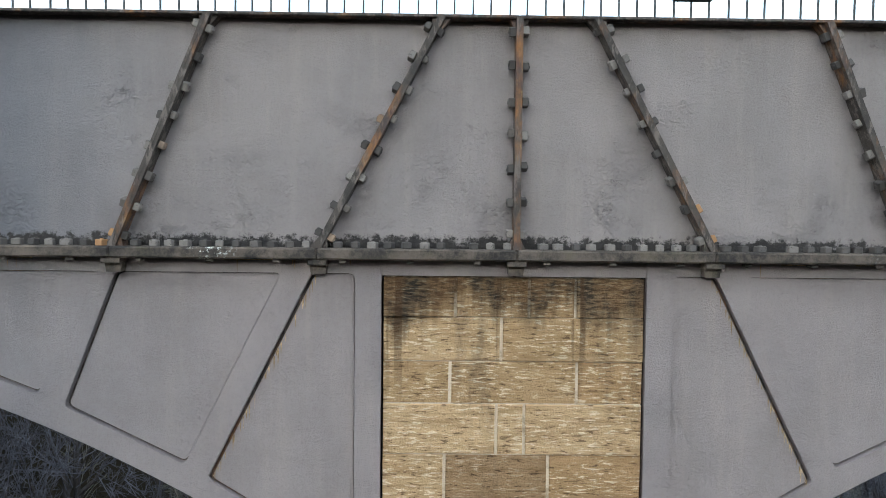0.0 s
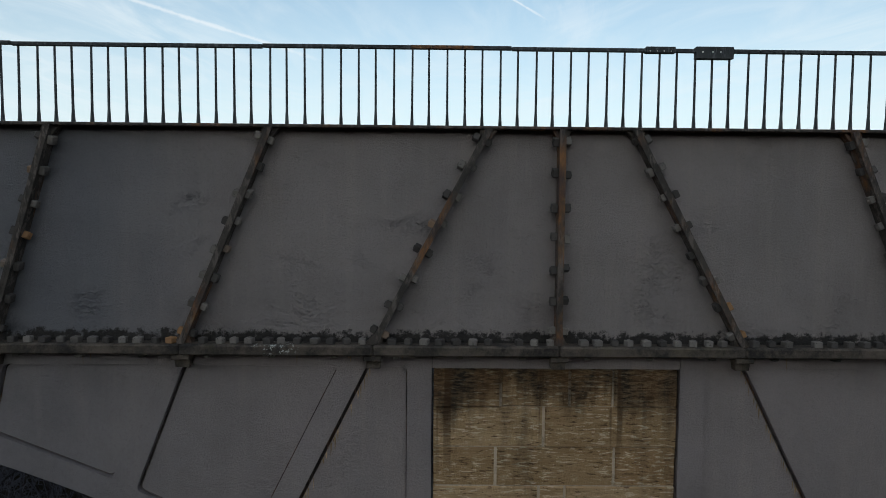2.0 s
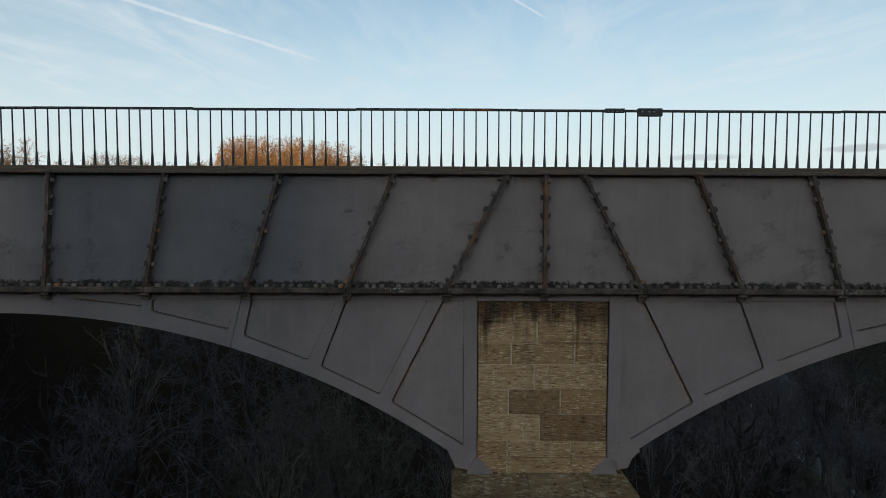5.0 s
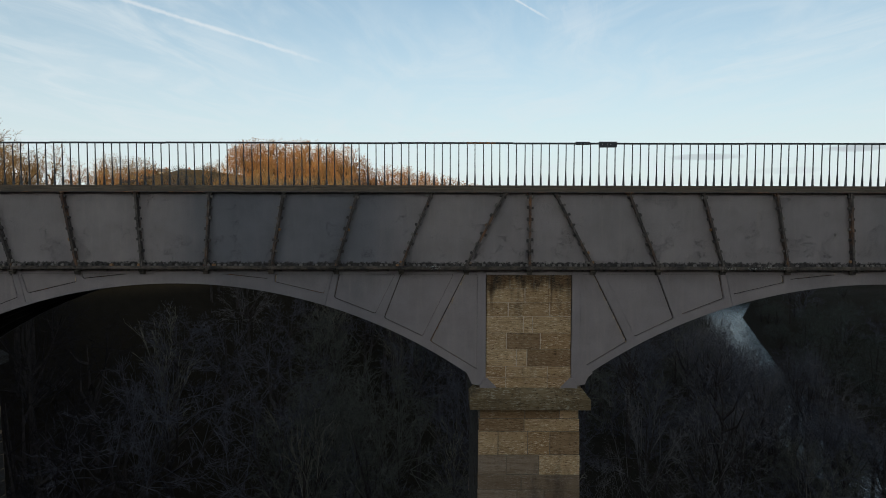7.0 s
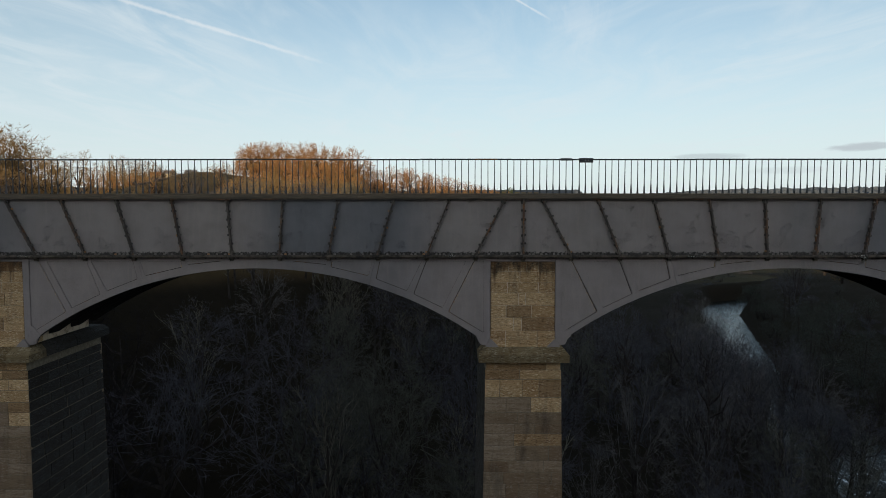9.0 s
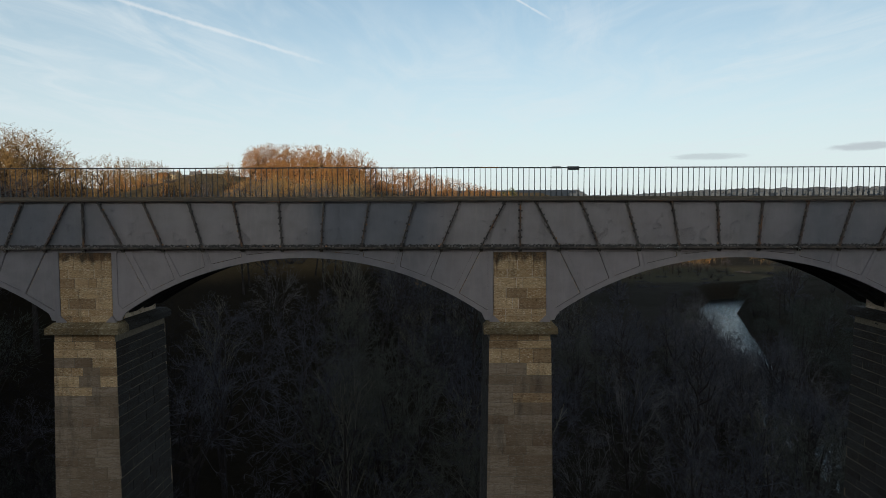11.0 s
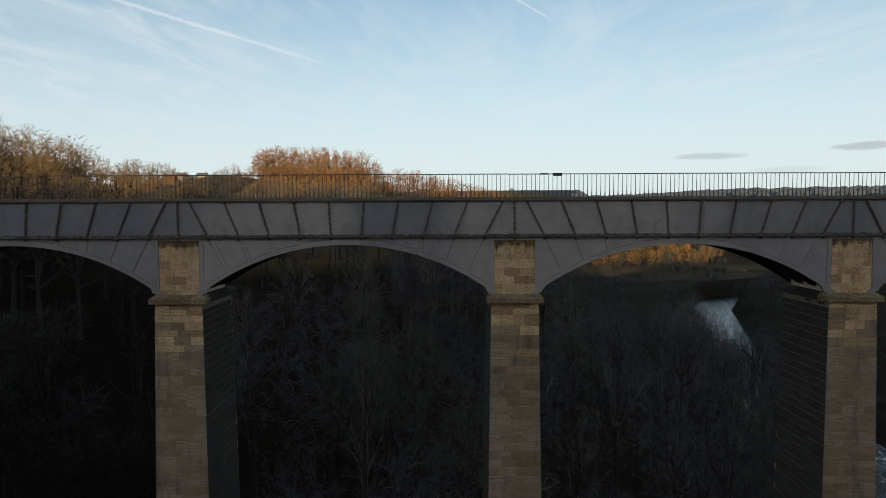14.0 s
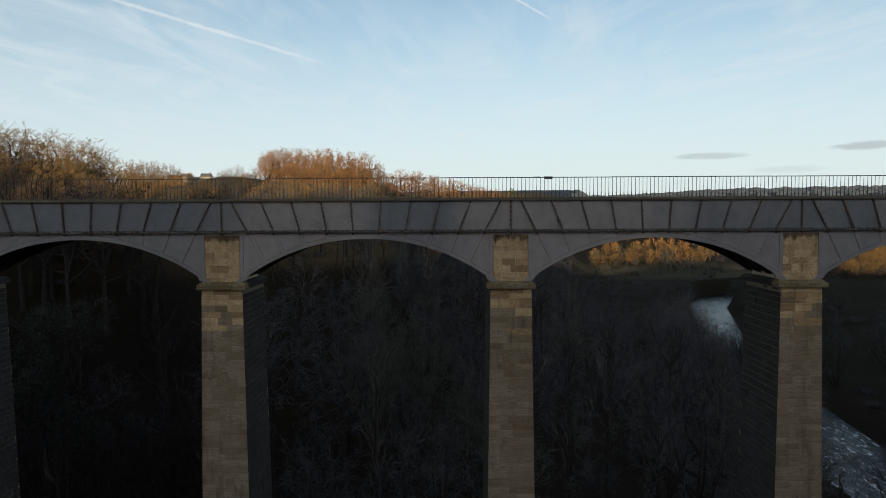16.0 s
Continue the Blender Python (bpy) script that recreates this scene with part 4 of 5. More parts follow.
# ---------------------------------------------------------------- trees
def sprout(rng, p, d, length, r, level, limbs, twigs, up, fan, steps, kids, ratio, tip):
    """Grows one branch and its children as tapered tubes."""
    n = steps[level]
    out = limbs if level < 2 else twigs
    sides = (7, 5, 3, 3, 3)[level]
    for k in range(n):
        u0, u1 = k / n, (k + 1) / n
        d = (d + Vector((rng.gauss(0, 1), rng.gauss(0, 1), rng.gauss(0, 1))) * (0.05, 0.13, 0.17, 0.2, 0.2)[level] + Vector((0, 0, up * (0, 0.14, 0.10, 0.06, 0.03)[level]))).normalized()
        q = p + d * (length / n)
        ra, rb = max(r * (1 - 0.82 * u0), tip), max(r * (1 - 0.82 * u1), tip * 0.8)
        if level >= len(steps) - (2 if len(steps) == 5 else 1):
            out.spike(p, q, ra)
        else:
            out.tube(p, q, ra, rb, sides)
        if level + 1 < len(steps) and (level > 0 or u1 > 0.3):
            for c in range(kids[level]):
                s = rng.random()
                axis = Vector((rng.gauss(0, 1), rng.gauss(0, 1), rng.gauss(0, 0.6)))
                side = (axis - d * axis.dot(d)).normalized()
                a = fan * rng.uniform(0.55, 1.15) * (1.25 - 0.5 * u1 if level == 0 else 1.0)
                cd = (d * math.cos(a) + side * math.sin(a)).normalized()
                sprout(rng, p.lerp(q, s), cd, length * ratio[level] * rng.uniform(0.65, 1.2) * (1.15 - 0.45 * u1), max((ra + rb) / 2 * 0.55, tip), level + 1, limbs, twigs, up, fan, steps, kids, ratio, tip)
        p = q


def bare_tree_meshes(seed, twig_mat, height=20.0, fan=0.75, up=1.0, steps=(7, 4, 2, 1, 1), kids=(2, 2, 2, 1), tip=0.017, ratio=(0.42, 0.48, 0.5, 0.55)):
    rng = random.Random(seed)
    limbs, twigs = Shape(), Shape()
    sprout(rng, Vector((0, 0, -0.6)), Vector((rng.gauss(0, 0.05), rng.gauss(0, 0.05), 1)), height * 0.86, height * 0.0125, 0, limbs, twigs, up, fan, steps, kids, ratio, tip)
    return limbs.mesh("trunk", BARK), twigs.mesh("crown", twig_mat)


def sliver(out, rng, p, q, r):
    """The finest twigs: a narrow three-cornered blade each."""
    side = (q - p).cross(Vector((rng.gauss(0, 1), rng.gauss(0, 1), rng.gauss(0, 1)))).normalized() * r
    out.add([tuple(p + side), tuple(p - side), tuple(q)], [(0, 1, 2)])


def round_tree_meshes(seed, twig_mat, height, wide, low, sprigs, fine, thick, boughs=9, branches=8, spread=0.42):
    """A leafless tree with a full, rounded crown: boughs fan out from the trunk into branches, sprigs and a haze of fine twigs."""
    rng = random.Random(seed)
    limbs, crown = Shape(), Shape()
    full = low < 0.27                      # crowns that reach down towards the ground
    droop = -0.5 if full else -0.12
    mid = Vector((0, 0, height * ((0.40 if full else 0.50) + 0.40 * low)))
    tall = height - mid.z
    lean = Vector((rng.gauss(0, 0.3), rng.gauss(0, 0.3), 0))
    spine = [Vector((0, 0, -0.6)), Vector((0, 0, height * low)) + lean * 0.5, Vector((0, 0, height * 0.72)) + lean]
    limbs.tube(spine[0], spine[1], height * 0.017, height * 0.012, 7).tube(spine[1], spine[2], height * 0.012, 0.03, 5)
    for b in range(boughs):
        az, up = 2.4 * b + rng.uniform(-0.4, 0.4), math.asin(droop + (0.98 - droop) * (b + 0.5) / boughs)
        way_b = Vector((math.cos(az) * math.cos(up), math.sin(az) * math.cos(up), math.sin(up)))
        lobe = rng.uniform(0.84, 1.0)
        end = mid + Vector((way_b.x * wide, way_b.y * wide, way_b.z * tall)) * 0.55 * lobe
        start = spine[1].lerp(spine[2], max(0.0, min(0.8, rng.uniform(0.0, 0.45) * (1 + way_b.z))))
        knee = start.lerp(end, 0.5) + Vector((rng.gauss(0, 0.3), rng.gauss(0, 0.3), -0.02 * height))
        limbs.tube(start, knee, height * 0.0075, height * 0.0055, 5).tube(knee, end, height * 0.0055, 0.03, 4)
        for c in range(branches):
            way_c = (way_b + Vector((rng.gauss(0, spread), rng.gauss(0, spread), rng.gauss(0, spread)))).normalized()
            tip = mid + Vector((way_c.x * wide, way_c.y * wide, way_c.z * tall)) * lobe * rng.uniform(0.84, 0.98)
            root = knee.lerp(end, rng.uniform(0.1, 1.0))
            bend = root.lerp(tip, 0.5) + Vector((rng.gauss(0, 0.25), rng.gauss(0, 0.25), rng.gauss(0, 0.25)))
            crown.tube(root, bend, thick * 2.2 + 0.004, thick * 1.5, 3).spike(bend, tip, thick * 1.5)
            on = (tip - root).normalized()
            for k in range(sprigs):
                u = 1.0 - 0.75 * rng.random() ** 1.3
                p = root.lerp(bend, u * 2) if u < 0.5 else bend.lerp(tip, u * 2 - 1)
                way_k = (on + Vector((rng.gauss(0, 0.95), rng.gauss(0, 0.95), rng.gauss(0.0, 0.75)))).normalized()
                q = p + way_k * rng.uniform(0.4, 1.1)
                sliver(crown, rng, p, q, thick * 1.5)
                for m in range(fine):
                    g = p.lerp(q, rng.uniform(0.15, 1.0))
                    way_m = (way_k + Vector((rng.gauss(0, 0.6), rng.gauss(0, 0.6), rng.gauss(0.05, 0.55)))).normalized()
                    sliver(crown, rng, g, g + way_m * rng.uniform(0.3, 0.85), thick * 1.15)
    fit = height / max(v[2] for v in crown.v)
    for sh in (limbs, crown):
        sh.v = [(x * fit, y * fit, z * fit) for x, y, z in sh.v]
    return limbs.mesh("trunk", BARK), crown.mesh("crown", twig_mat)


def bush_meshes(seed, mat, height, wide, count):
    """A rounded thicket: stems that fork from the ground and a dense fur of short twigs in uneven domes."""
    rng = random.Random(seed)
    stem, crown = Shape(), Shape()
    domes = []
    for k in range(16):
        a, e = rng.uniform(0, 2 * math.pi), rng.uniform(0.0, 1.0)
        rr = wide * math.sqrt(1 - e * e * 0.9) * rng.uniform(0.3, 0.8)
        c = Vector((rr * math.cos(a), rr * math.sin(a), height * (0.18 + 0.60 * e)))
        domes.append((c, wide * rng.uniform(0.28, 0.45)))
        stem.tube((0, 0, -0.5), c * 0.55 + Vector((0, 0, 0.05)), 0.12, 0.06, 4)
        stem.tube(c * 0.55 + Vector((0, 0, 0.05)), c, 0.06, 0.02, 3)
    for k in range(count):
        c, r = domes[rng.randrange(len(domes))]
        d = Vector((rng.gauss(0, 1), rng.gauss(0, 1), rng.gauss(0.35, 1))).normalized()
        p = c + d * r * rng.uniform(0.6, 0.95)
        q = p + (d + Vector((rng.gauss(0, 0.5), rng.gauss(0, 0.5), rng.gauss(0.2, 0.4)))).normalized() * rng.uniform(0.25, 0.8)
        sliver(crown, rng, p, q, 0.03)
    return stem.mesh("stem", BARK), crown.mesh("crown", mat)


ASH = [round_tree_meshes(31 + k, TWIG_ASH, 20.0, 5.0, 0.20, 8, 3, 0.0115, 11, 7, 0.26) for k in range(3)]
ELM = [round_tree_meshes(51 + k, TWIG, 18.0, 5.2, 0.38, 7, 5, 0.0125, 9, 6, 0.45) for k in range(4)]
SHADED_ELM = [round_tree_meshes(151 + k, TWIG_SHADED, 18.0, 5.2, 0.25, 7, 4, 0.015, 9, 6, 0.45) for k in range(2)]
OAK = [round_tree_meshes(61 + k, TWIG_OLIVE, 17.0, 4.4, 0.26, 9, 6, 0.0165, 12, 6, 0.45) for k in range(4)]
RUSSET = [round_tree_meshes(81 + k, TWIG_RUSSET, 19.0, 5.0, 0.20, 9, 6, 0.0205, 13, 6, 0.36) for k in range(4)]
GOLD = [bush_meshes(181 + k, TWIG_GOLD, 12.0, 5.2, 3000) for k in range(3)]
COPSE = [bush_meshes(201 + k, TWIG_RUSSET, 10.0, 5.0, 3000) for k in range(2)]
THICKET = [bush_meshes(191 + k, TWIG_OLIVE, 7.0, 4.6, 3200) for k in range(2)]
WILLOW = [round_tree_meshes(71 + k, OLIVE, 20.0, 4.8, 0.30, 10, 7, 0.013, 12, 7, 0.5) for k in range(2)]
PALE = [bare_tree_meshes(97 + k, TWIG_PALE, 18.0, 0.55, 0.9, kids=(2, 2, 2, 1), tip=0.015) for k in range(2)]
SCRUB = [bush_meshes(7 + k, OLIVE, 9.0, 5.0, 2400) for k in range(2)]
IVY = [bush_meshes(17 + k, LEAF, 9.0, 4.4, 1800) for k in range(2)]
EVERGREEN = [bush_meshes(27, YEW, 18.0, 6.0, 9000)]
KINDS = {
    "ash": (ASH, 20.0, "tall leafless ash with fine grey twigs in the shaded valley", "tree"),
    "elm": (ELM, 18.0, "leafless elm with a hazy crown of grey twigs", "tree"),
    "oak": (OAK, 17.0, "spreading leafless oak with olive-brown twigs on the slope", "tree"),
    "russet": (RUSSET, 19.0, "leafless beech with dense russet-brown twigs on the slope", "tree"),
    "willow": (WILLOW, 20.0, "tall rounded willow with a dense olive-grey crown", "tree"),
    "pale": (PALE, 18.0, "slender pale-barked leafless birch with upright twigs", "tree"),
    "shaded_elm": (SHADED_ELM, 18.0, "leafless tree with deep shade put into its black twig colour", "tree"),
    "gold": (GOLD, 12.0, "rounded golden sallow in low sun beyond the meadow", "tree"),
    "copse": (COPSE, 10.0, "dense russet beech scrub at the foot of the wood", "shrub"),
    "thicket": (THICKET, 7.0, "dense olive-gold hawthorn thicket on the slope", "shrub"),
    "yew": (EVERGREEN, 18.0, "rounded green yew on the shoulder of the hill", "tree"),
    "scrub": (SCRUB, 9.0, "rounded olive-brown clump of willow scrub", "shrub"),
    "ivy": (IVY, 9.0, "dense dark evergreen bush in shade", "shrub"),
}
TREE_NAMES = {"ash": "ash_tree", "elm": "elm_tree", "oak": "oak_tree", "russet": "beech_tree", "willow": "willow_tree", "pale": "birch_tree", "shaded_elm": "alder_tree", "gold": "sallow_tree", "yew": "yew_tree"}
TREES = 0


def plant(kind, x, y, height, rng):
    """A tree or shrub on the ground at x, y, scaled to its height."""
    global TREES
    meshes, tall, label, category = KINDS[kind]
    trunk, crown = meshes[rng.randrange(len(meshes))]
    t = thing(TREE_NAMES.get(kind, "shrub"), label, category, "", (x, y, ground_z(x, y) - 0.15))
    t.rotation_euler = (0, 0, rng.uniform(0, 6.28))
    s = height / tall
    wide = s ** 0.6 * rng.uniform(0.9, 1.12)
    t.scale = (wide, wide * rng.uniform(0.9, 1.1), s)
    part("trunk", trunk, None, t)
    part("crown", crown, None, t)
    TREES += 1


EYE = (-3.7, -36.0, 37.3)       # the far end of the flight


def bearing(x, y):
    """Side slope of a spot as seen from the far end of the flight."""
    return ((x - EYE[0]) / (y - EYE[1]) + 0.011) / 1.023


def abreast(s, y):
    """The x of a spot at that side slope and y."""
    return (1.023 * s - 0.011) * (y - EYE[1]) + EYE[0]


def sight(y, slope):
    """Height of a sight line over y."""
    return EYE[2] + (y - EYE[1]) * (1.023 * slope + 0.0282)


# wood heights against the sky, fitted to the camera's view by slope x / (y + 36)
SKYLINE = [(-1.2, 0.14), (-0.67, 0.130), (-0.62, 0.119), (-0.555, 0.105), (-0.50, 0.085), (-0.455, 0.060), (-0.40, 0.054), (-0.37, 0.040), (-0.355, 0.030), (-0.34, 0.034), (-0.325, 0.050), (-0.29, 0.052), (-0.275, 0.070), (-0.24, 0.079),
           (-0.19, 0.076), (-0.105, 0.071), (-0.085, 0.044), (-0.03, 0.041), (0.01, 0.033), (0.07, 0.016), (0.13, 0.002), (0.16, -0.02), (1.2, -0.03)]


def canopy_z(x, y):
    if y < -20:
        return 900.0
    s = bearing(x, y)
    for (a, za), (b, zb) in zip(SKYLINE, SKYLINE[1:]):
        if a <= s <= b:
            return sight(y, za + (zb - za) * (s - a) / (b - a))
    return 30.0


def open_view(x, y):
    """Keeps river, upstream reach and meadow clear of tall trees in the camera's view."""
    if river_gap(x, y) < 11:
        return False
    s = bearing(x, y)
    if (0.42 < s < 0.452 and 170 < y < 300) or (0.44 < s < 0.49 and 108 < y <= 170):
        return False
    return not (y > 280 and y < 372 and x > 62)


def bank_cap(x, y):
    """Caps far-bank trees to fit the camera's view of the sunlit wood beyond."""
    return sight(y, -0.14) if y > 0 and bearing(x, y) > 0.52 else 900.0


def near_cap(x, y):
    """Caps near-bank trees to fit the camera's view of the open river reach."""
    s = bearing(x, y)
    return sight(y, -0.150 - 1.1 * (s - 0.385)) if 0.375 < s < 0.455 else 60.0


def sky_tree(rng, kind, s, y, drop, most=27, least=6):
    """A tree on the slope at side slope s, its top under the skyline by drop (a slope too)."""
    x = abreast(s, y)
    h = canopy_z(x, y) - drop * 1.023 * (y + 36) - ground_z(x, y)
    # low trees swap to the twigs with shade in their colour
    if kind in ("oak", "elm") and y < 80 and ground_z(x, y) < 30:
        kind = "shaded_elm"
    if h > least:
        plant(kind, x, y, min(h, most), rng)


def woods():
    rng = random.Random(4)
    # the near slope: tall crowns against the sky, fuller and lower ones before them
    for k in range(30):
        sky_tree(rng, "oak", -0.98 + 0.545 * (k + rng.uniform(0.1, 0.9)) / 30, rng.uniform(56, 76), rng.uniform(0, 0.012))
    for k in range(40):
        s = -0.98 + 0.56 * (k + rng.random()) / 40
        sky_tree(rng, "elm" if k % 3 else "oak", s, rng.uniform(42, 56), rng.uniform(0.03, 0.085), 20, 5)
    # hawthorn and bramble that fill the slope under the tall crowns
    for k in range(44):
        s = -0.98 + 0.56 * (k + rng.random()) / 44
        y = rng.uniform(44, 66)
        if ground_z(abreast(s, y), y) > 32:
            sky_tree(rng, "thicket", s, y, rng.uniform(0.035, 0.075), 9, 2.5)
    for k in range(34):
        s = -0.30 + 0.40 * (k + rng.random()) / 34
        sky_tree(rng, "copse", s, rng.uniform(150, 190) + 120 * max(s + 0.1, 0), rng.uniform(0.014, 0.036), 14, 3)
    for k in range(30):
        s = -0.40 + 0.30 * (k + rng.random()) / 30
        sky_tree(rng, "thicket", s, rng.uniform(110, 140), rng.uniform(0.048, 0.062), 11, 2.5)
    # the rounded wood on the hill, in three rows
    for k in range(20):
        sky_tree(rng, "russet", -0.268 + 0.155 * (k + rng.uniform(0.2, 0.8)) / 20, rng.uniform(165, 195), rng.uniform(0, 0.005))
    for k in range(22):
        sky_tree(rng, "russet" if k % 4 else "oak", -0.29 + 0.20 * (k + rng.random()) / 22, rng.uniform(145, 165), rng.uniform(0.020, 0.032))
    for k in range(20):
        sky_tree(rng, "oak" if k % 3 else "russet", -0.40 + 0.36 * (k + rng.random()) / 20, rng.uniform(115, 142), rng.uniform(0.036, 0.052), 18, 5)
    # its long shoulder down towards the river
    for k in range(24):
        s = -0.105 + 0.25 * (k + rng.random()) / 24
        sky_tree(rng, "russet", s, 200 + 600 * max(s + 0.105, 0) ** 1.5 + rng.uniform(-8, 14), rng.uniform(0, 0.004), 26, 4)
    for k in range(14):
        s = -0.10 + 0.17 * (k + rng.random()) / 14
        sky_tree(rng, "russet", s, 168 + rng.uniform(-8, 8), rng.uniform(0.016, 0.026), 20, 4)
    # trees round the village
    for k in range(24):
        s = -0.475 + 0.18 * (k + rng.random()) / 24
        sky_tree(rng, "oak", s, rng.uniform(322, 336) if k % 2 else rng.uniform(300, 316), rng.uniform(0, 0.006) if k % 2 else rng.uniform(0.013, 0.020), 25, 4)
    for k in range(34):
        s = -0.47 + 0.20 * (k + rng.random()) / 34
        sky_tree(rng, "russet" if k % 3 == 0 else "oak", s, rng.uniform(150, 290), rng.uniform(0.018, 0.034), 18, 4)
    # valley floor and lower slopes: crowns close together, tops open to the sky
    rows = [(13 + 7.5 * j, 8.2) for j in range(6)] + [(60 + 11 * j, 10.5) for j in range(7)]
    for y0, gap in rows:
        x = -0.70 * (y0 + 40)
        while x < 0.62 * (y0 + 40):
            x += gap
            px, py = x + rng.uniform(-0.4, 0.4) * gap, y0 + rng.uniform(-0.4, 0.4) * gap
            g = ground_z(px, py)
            if not open_view(px, py) or px > 62 or (g > 24 and bearing(px, py) < -0.40) or math.hypot(px - 15.9, py - 40) < 9 or (0.19 < bearing(px, py) < 0.30 and py < 40 and px > 4):
                continue
            near_river = 15.0 if px > 28 else 25.5
            h = min(rng.uniform(0.58, 1.0) * near_river, (29 if py < 60 else 60) - g, canopy_z(px, py) - 2 - g, bank_cap(px, py) - g)
            if py > 44:
                h = min(h, near_cap(px, py) - g)
            if g > 16:
                h = min(h, rng.uniform(9, 13))
            if h > 4:
                # on the left, trees take the shade-coloured twigs
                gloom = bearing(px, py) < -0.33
                plant("shaded_elm" if gloom else rng.choice(("elm", "ash", "elm", "willow", "elm", "pale", "elm")) if h > 10 else rng.choice(("elm", "scrub", "ivy", "elm")), px, py, h, rng)
    # the fan-shaped ash, the rounded willow and their neighbours
    for x, y, h, kind in ((15.9, 41, 22.5, "ash"), (-6.3, 28, 25.5, "willow"), (-11, 31, 22.5, "willow"), (-1, 24, 19, "willow"), (-7, 18, 17, "elm"), (20, 34, 12, "pale"), (12, 30, 9, "elm"), (23, 30, 8, "elm"), (18, 24, 6, "ivy"), (23.5, 46, 19, "ash"), (29.5, 52, 17, "ash"), (10.5, 36, 15, "ash"), (19.5, 30, 15, "ash")):
        plant(kind, x, y, h, rng)
    # dark growth at the foot of both slopes, added to screen paler trees behind
    for k in range(26):
        px, py = (rng.uniform(-0.92, -0.40), rng.uniform(24, 38)) if k < 18 else (rng.uniform(-0.12, 0.06), rng.uniform(66, 84))
        gx = abreast(px, py)
        if 35.5 - ground_z(gx, py) > 4:
            plant("ivy" if k % 3 else "elm", gx, py, min(35.5 - ground_z(gx, py), 12) if k < 18 else rng.uniform(7, 10), rng)
    # trees with shade put into their twigs, screening the paler slope by the bridge
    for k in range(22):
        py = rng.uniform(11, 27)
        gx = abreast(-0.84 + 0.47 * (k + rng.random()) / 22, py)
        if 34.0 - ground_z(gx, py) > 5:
            plant("shaded_elm", gx, py, min(34.0 - ground_z(gx, py), rng.uniform(15, 22)), rng)
    # grey wood on the shaded face of the hill, seen through the middle arch
    for k in range(58):
        py = rng.uniform(62, 112)
        gx = abreast(-0.34 + 0.40 * (k + rng.random()) / 58, py)
        h = min(rng.uniform(9, 15), canopy_z(gx, py) - 0.055 * (py + 36) - ground_z(gx, py))
        if h > 4:
            plant(rng.choice(("elm", "elm", "ash", "pale", "shaded_elm")), gx, py, h, rng)
    # low bushes dotted over the meadow
    for k in range(26):
        y = rng.uniform(292, 366)
        x = abreast(rng.uniform(0.24, 0.43), y)
        if river_gap(x, y) > 9:
            plant(rng.choice(("elm", "scrub", "ivy")), x, y, rng.uniform(3, 6.5), rng)
    # slender birches on the shaded foot of the hill
    for k in range(16):
        px, py = rng.uniform(-0.15, 0.0), rng.uniform(60, 88)
        plant("pale", abreast(px, py), py, rng.uniform(11, 15), rng)
    # brush before the near slope and beside the camera's side of the bridge
    for k in range(8):
        plant("elm", rng.choice((-1, 1)) * rng.uniform(22, 40), rng.uniform(-30, -10), rng.uniform(7, 12), rng)
    # thicket on the near bank that half hides the water
    for k in range(24):
        x, y = rng.uniform(38, 47.5), rng.uniform(64, 90)
        plant(rng.choice(("ash", "elm")), x, y, max(min(19, near_cap(x, y) - ground_z(x, y) - rng.uniform(0, 2)), 4), rng)
    for k in range(22):
        x, y = rng.uniform(39, 46.5), rng.uniform(47, 76)
        if not 0.455 < bearing(x, y) < 0.565:
            continue
        plant("elm" if k % 3 else "ash", x, y, min(rng.uniform(12, 15), near_cap(x, y) - ground_z(x, y)), rng)
    for k in range(42):
        y = rng.uniform(102, 230)
        x = abreast(rng.uniform(0.32, 0.425 if y > 165 else 0.39), y)
        if river_gap(x, y) > 6.0:
            plant(rng.choice(("ash", "elm", "elm", "scrub")), x, y, max(min(rng.uniform(7, 11), near_cap(x, y) - ground_z(x, y)), 3), rng) if y < 150 else plant("elm", x, y, rng.uniform(4, 8), rng)
    for k in range(12):
        y = rng.uniform(108, 165)
        x = abreast(rng.uniform(0.372, 0.412), y)
        if river_gap(x, y) > 5.0:
            plant("ash", x, y, max(min(14, near_cap(x, y) + rng.uniform(-2, 1.5) - ground_z(x, y)), 5), rng)
    # dark trees along the opposite bank
    for k in range(36):
        y = rng.uniform(16, 220)
        x = rng.uniform(72, 97) + max(y - 110, 0) * 0.36
        if river_gap(x, y) > 8 and bearing(x, y) > 0.485:
            plant(rng.choice(("elm", "ivy", "ivy")), x, y, max(min(rng.uniform(11, 19), bank_cap(x, y) - ground_z(x, y)), 4), rng)
    plant("yew", abreast(0.107, 262), 262, sight(262, 0.019) - ground_z(abreast(0.107, 262), 262), rng)
    # trees that darken the far end of the reach
    for k in range(10):
        plant(rng.choice(("ash", "elm")), rng.uniform(98, 165), rng.uniform(325, 358), rng.uniform(7, 10), rng)
    # dark bushes that overhang the far bank
    for k in range(16):
        y = 106 + 9 * k
        plant("ivy", 76 + 0.36 * max(y - 123, 0) + rng.uniform(0, 3), y, rng.uniform(5, 8), rng)
    # low golden trees that catch the last sun beyond the meadow and the far bank
    for k in range(17):
        y = rng.uniform(365, 408)
        plant("pale" if k % 6 == 4 else "gold", abreast(0.235 + 0.18 * (k + rng.random()) / 17, y), y, rng.uniform(9, 18), rng)
    for k in range(12):
        y = rng.uniform(330, 390)
        plant("gold", abreast(0.56 + 0.14 * (k + rng.random()) / 12, y), y, rng.uniform(11, 15), rng)
    for k in range(11):
        y = rng.uniform(205, 240)
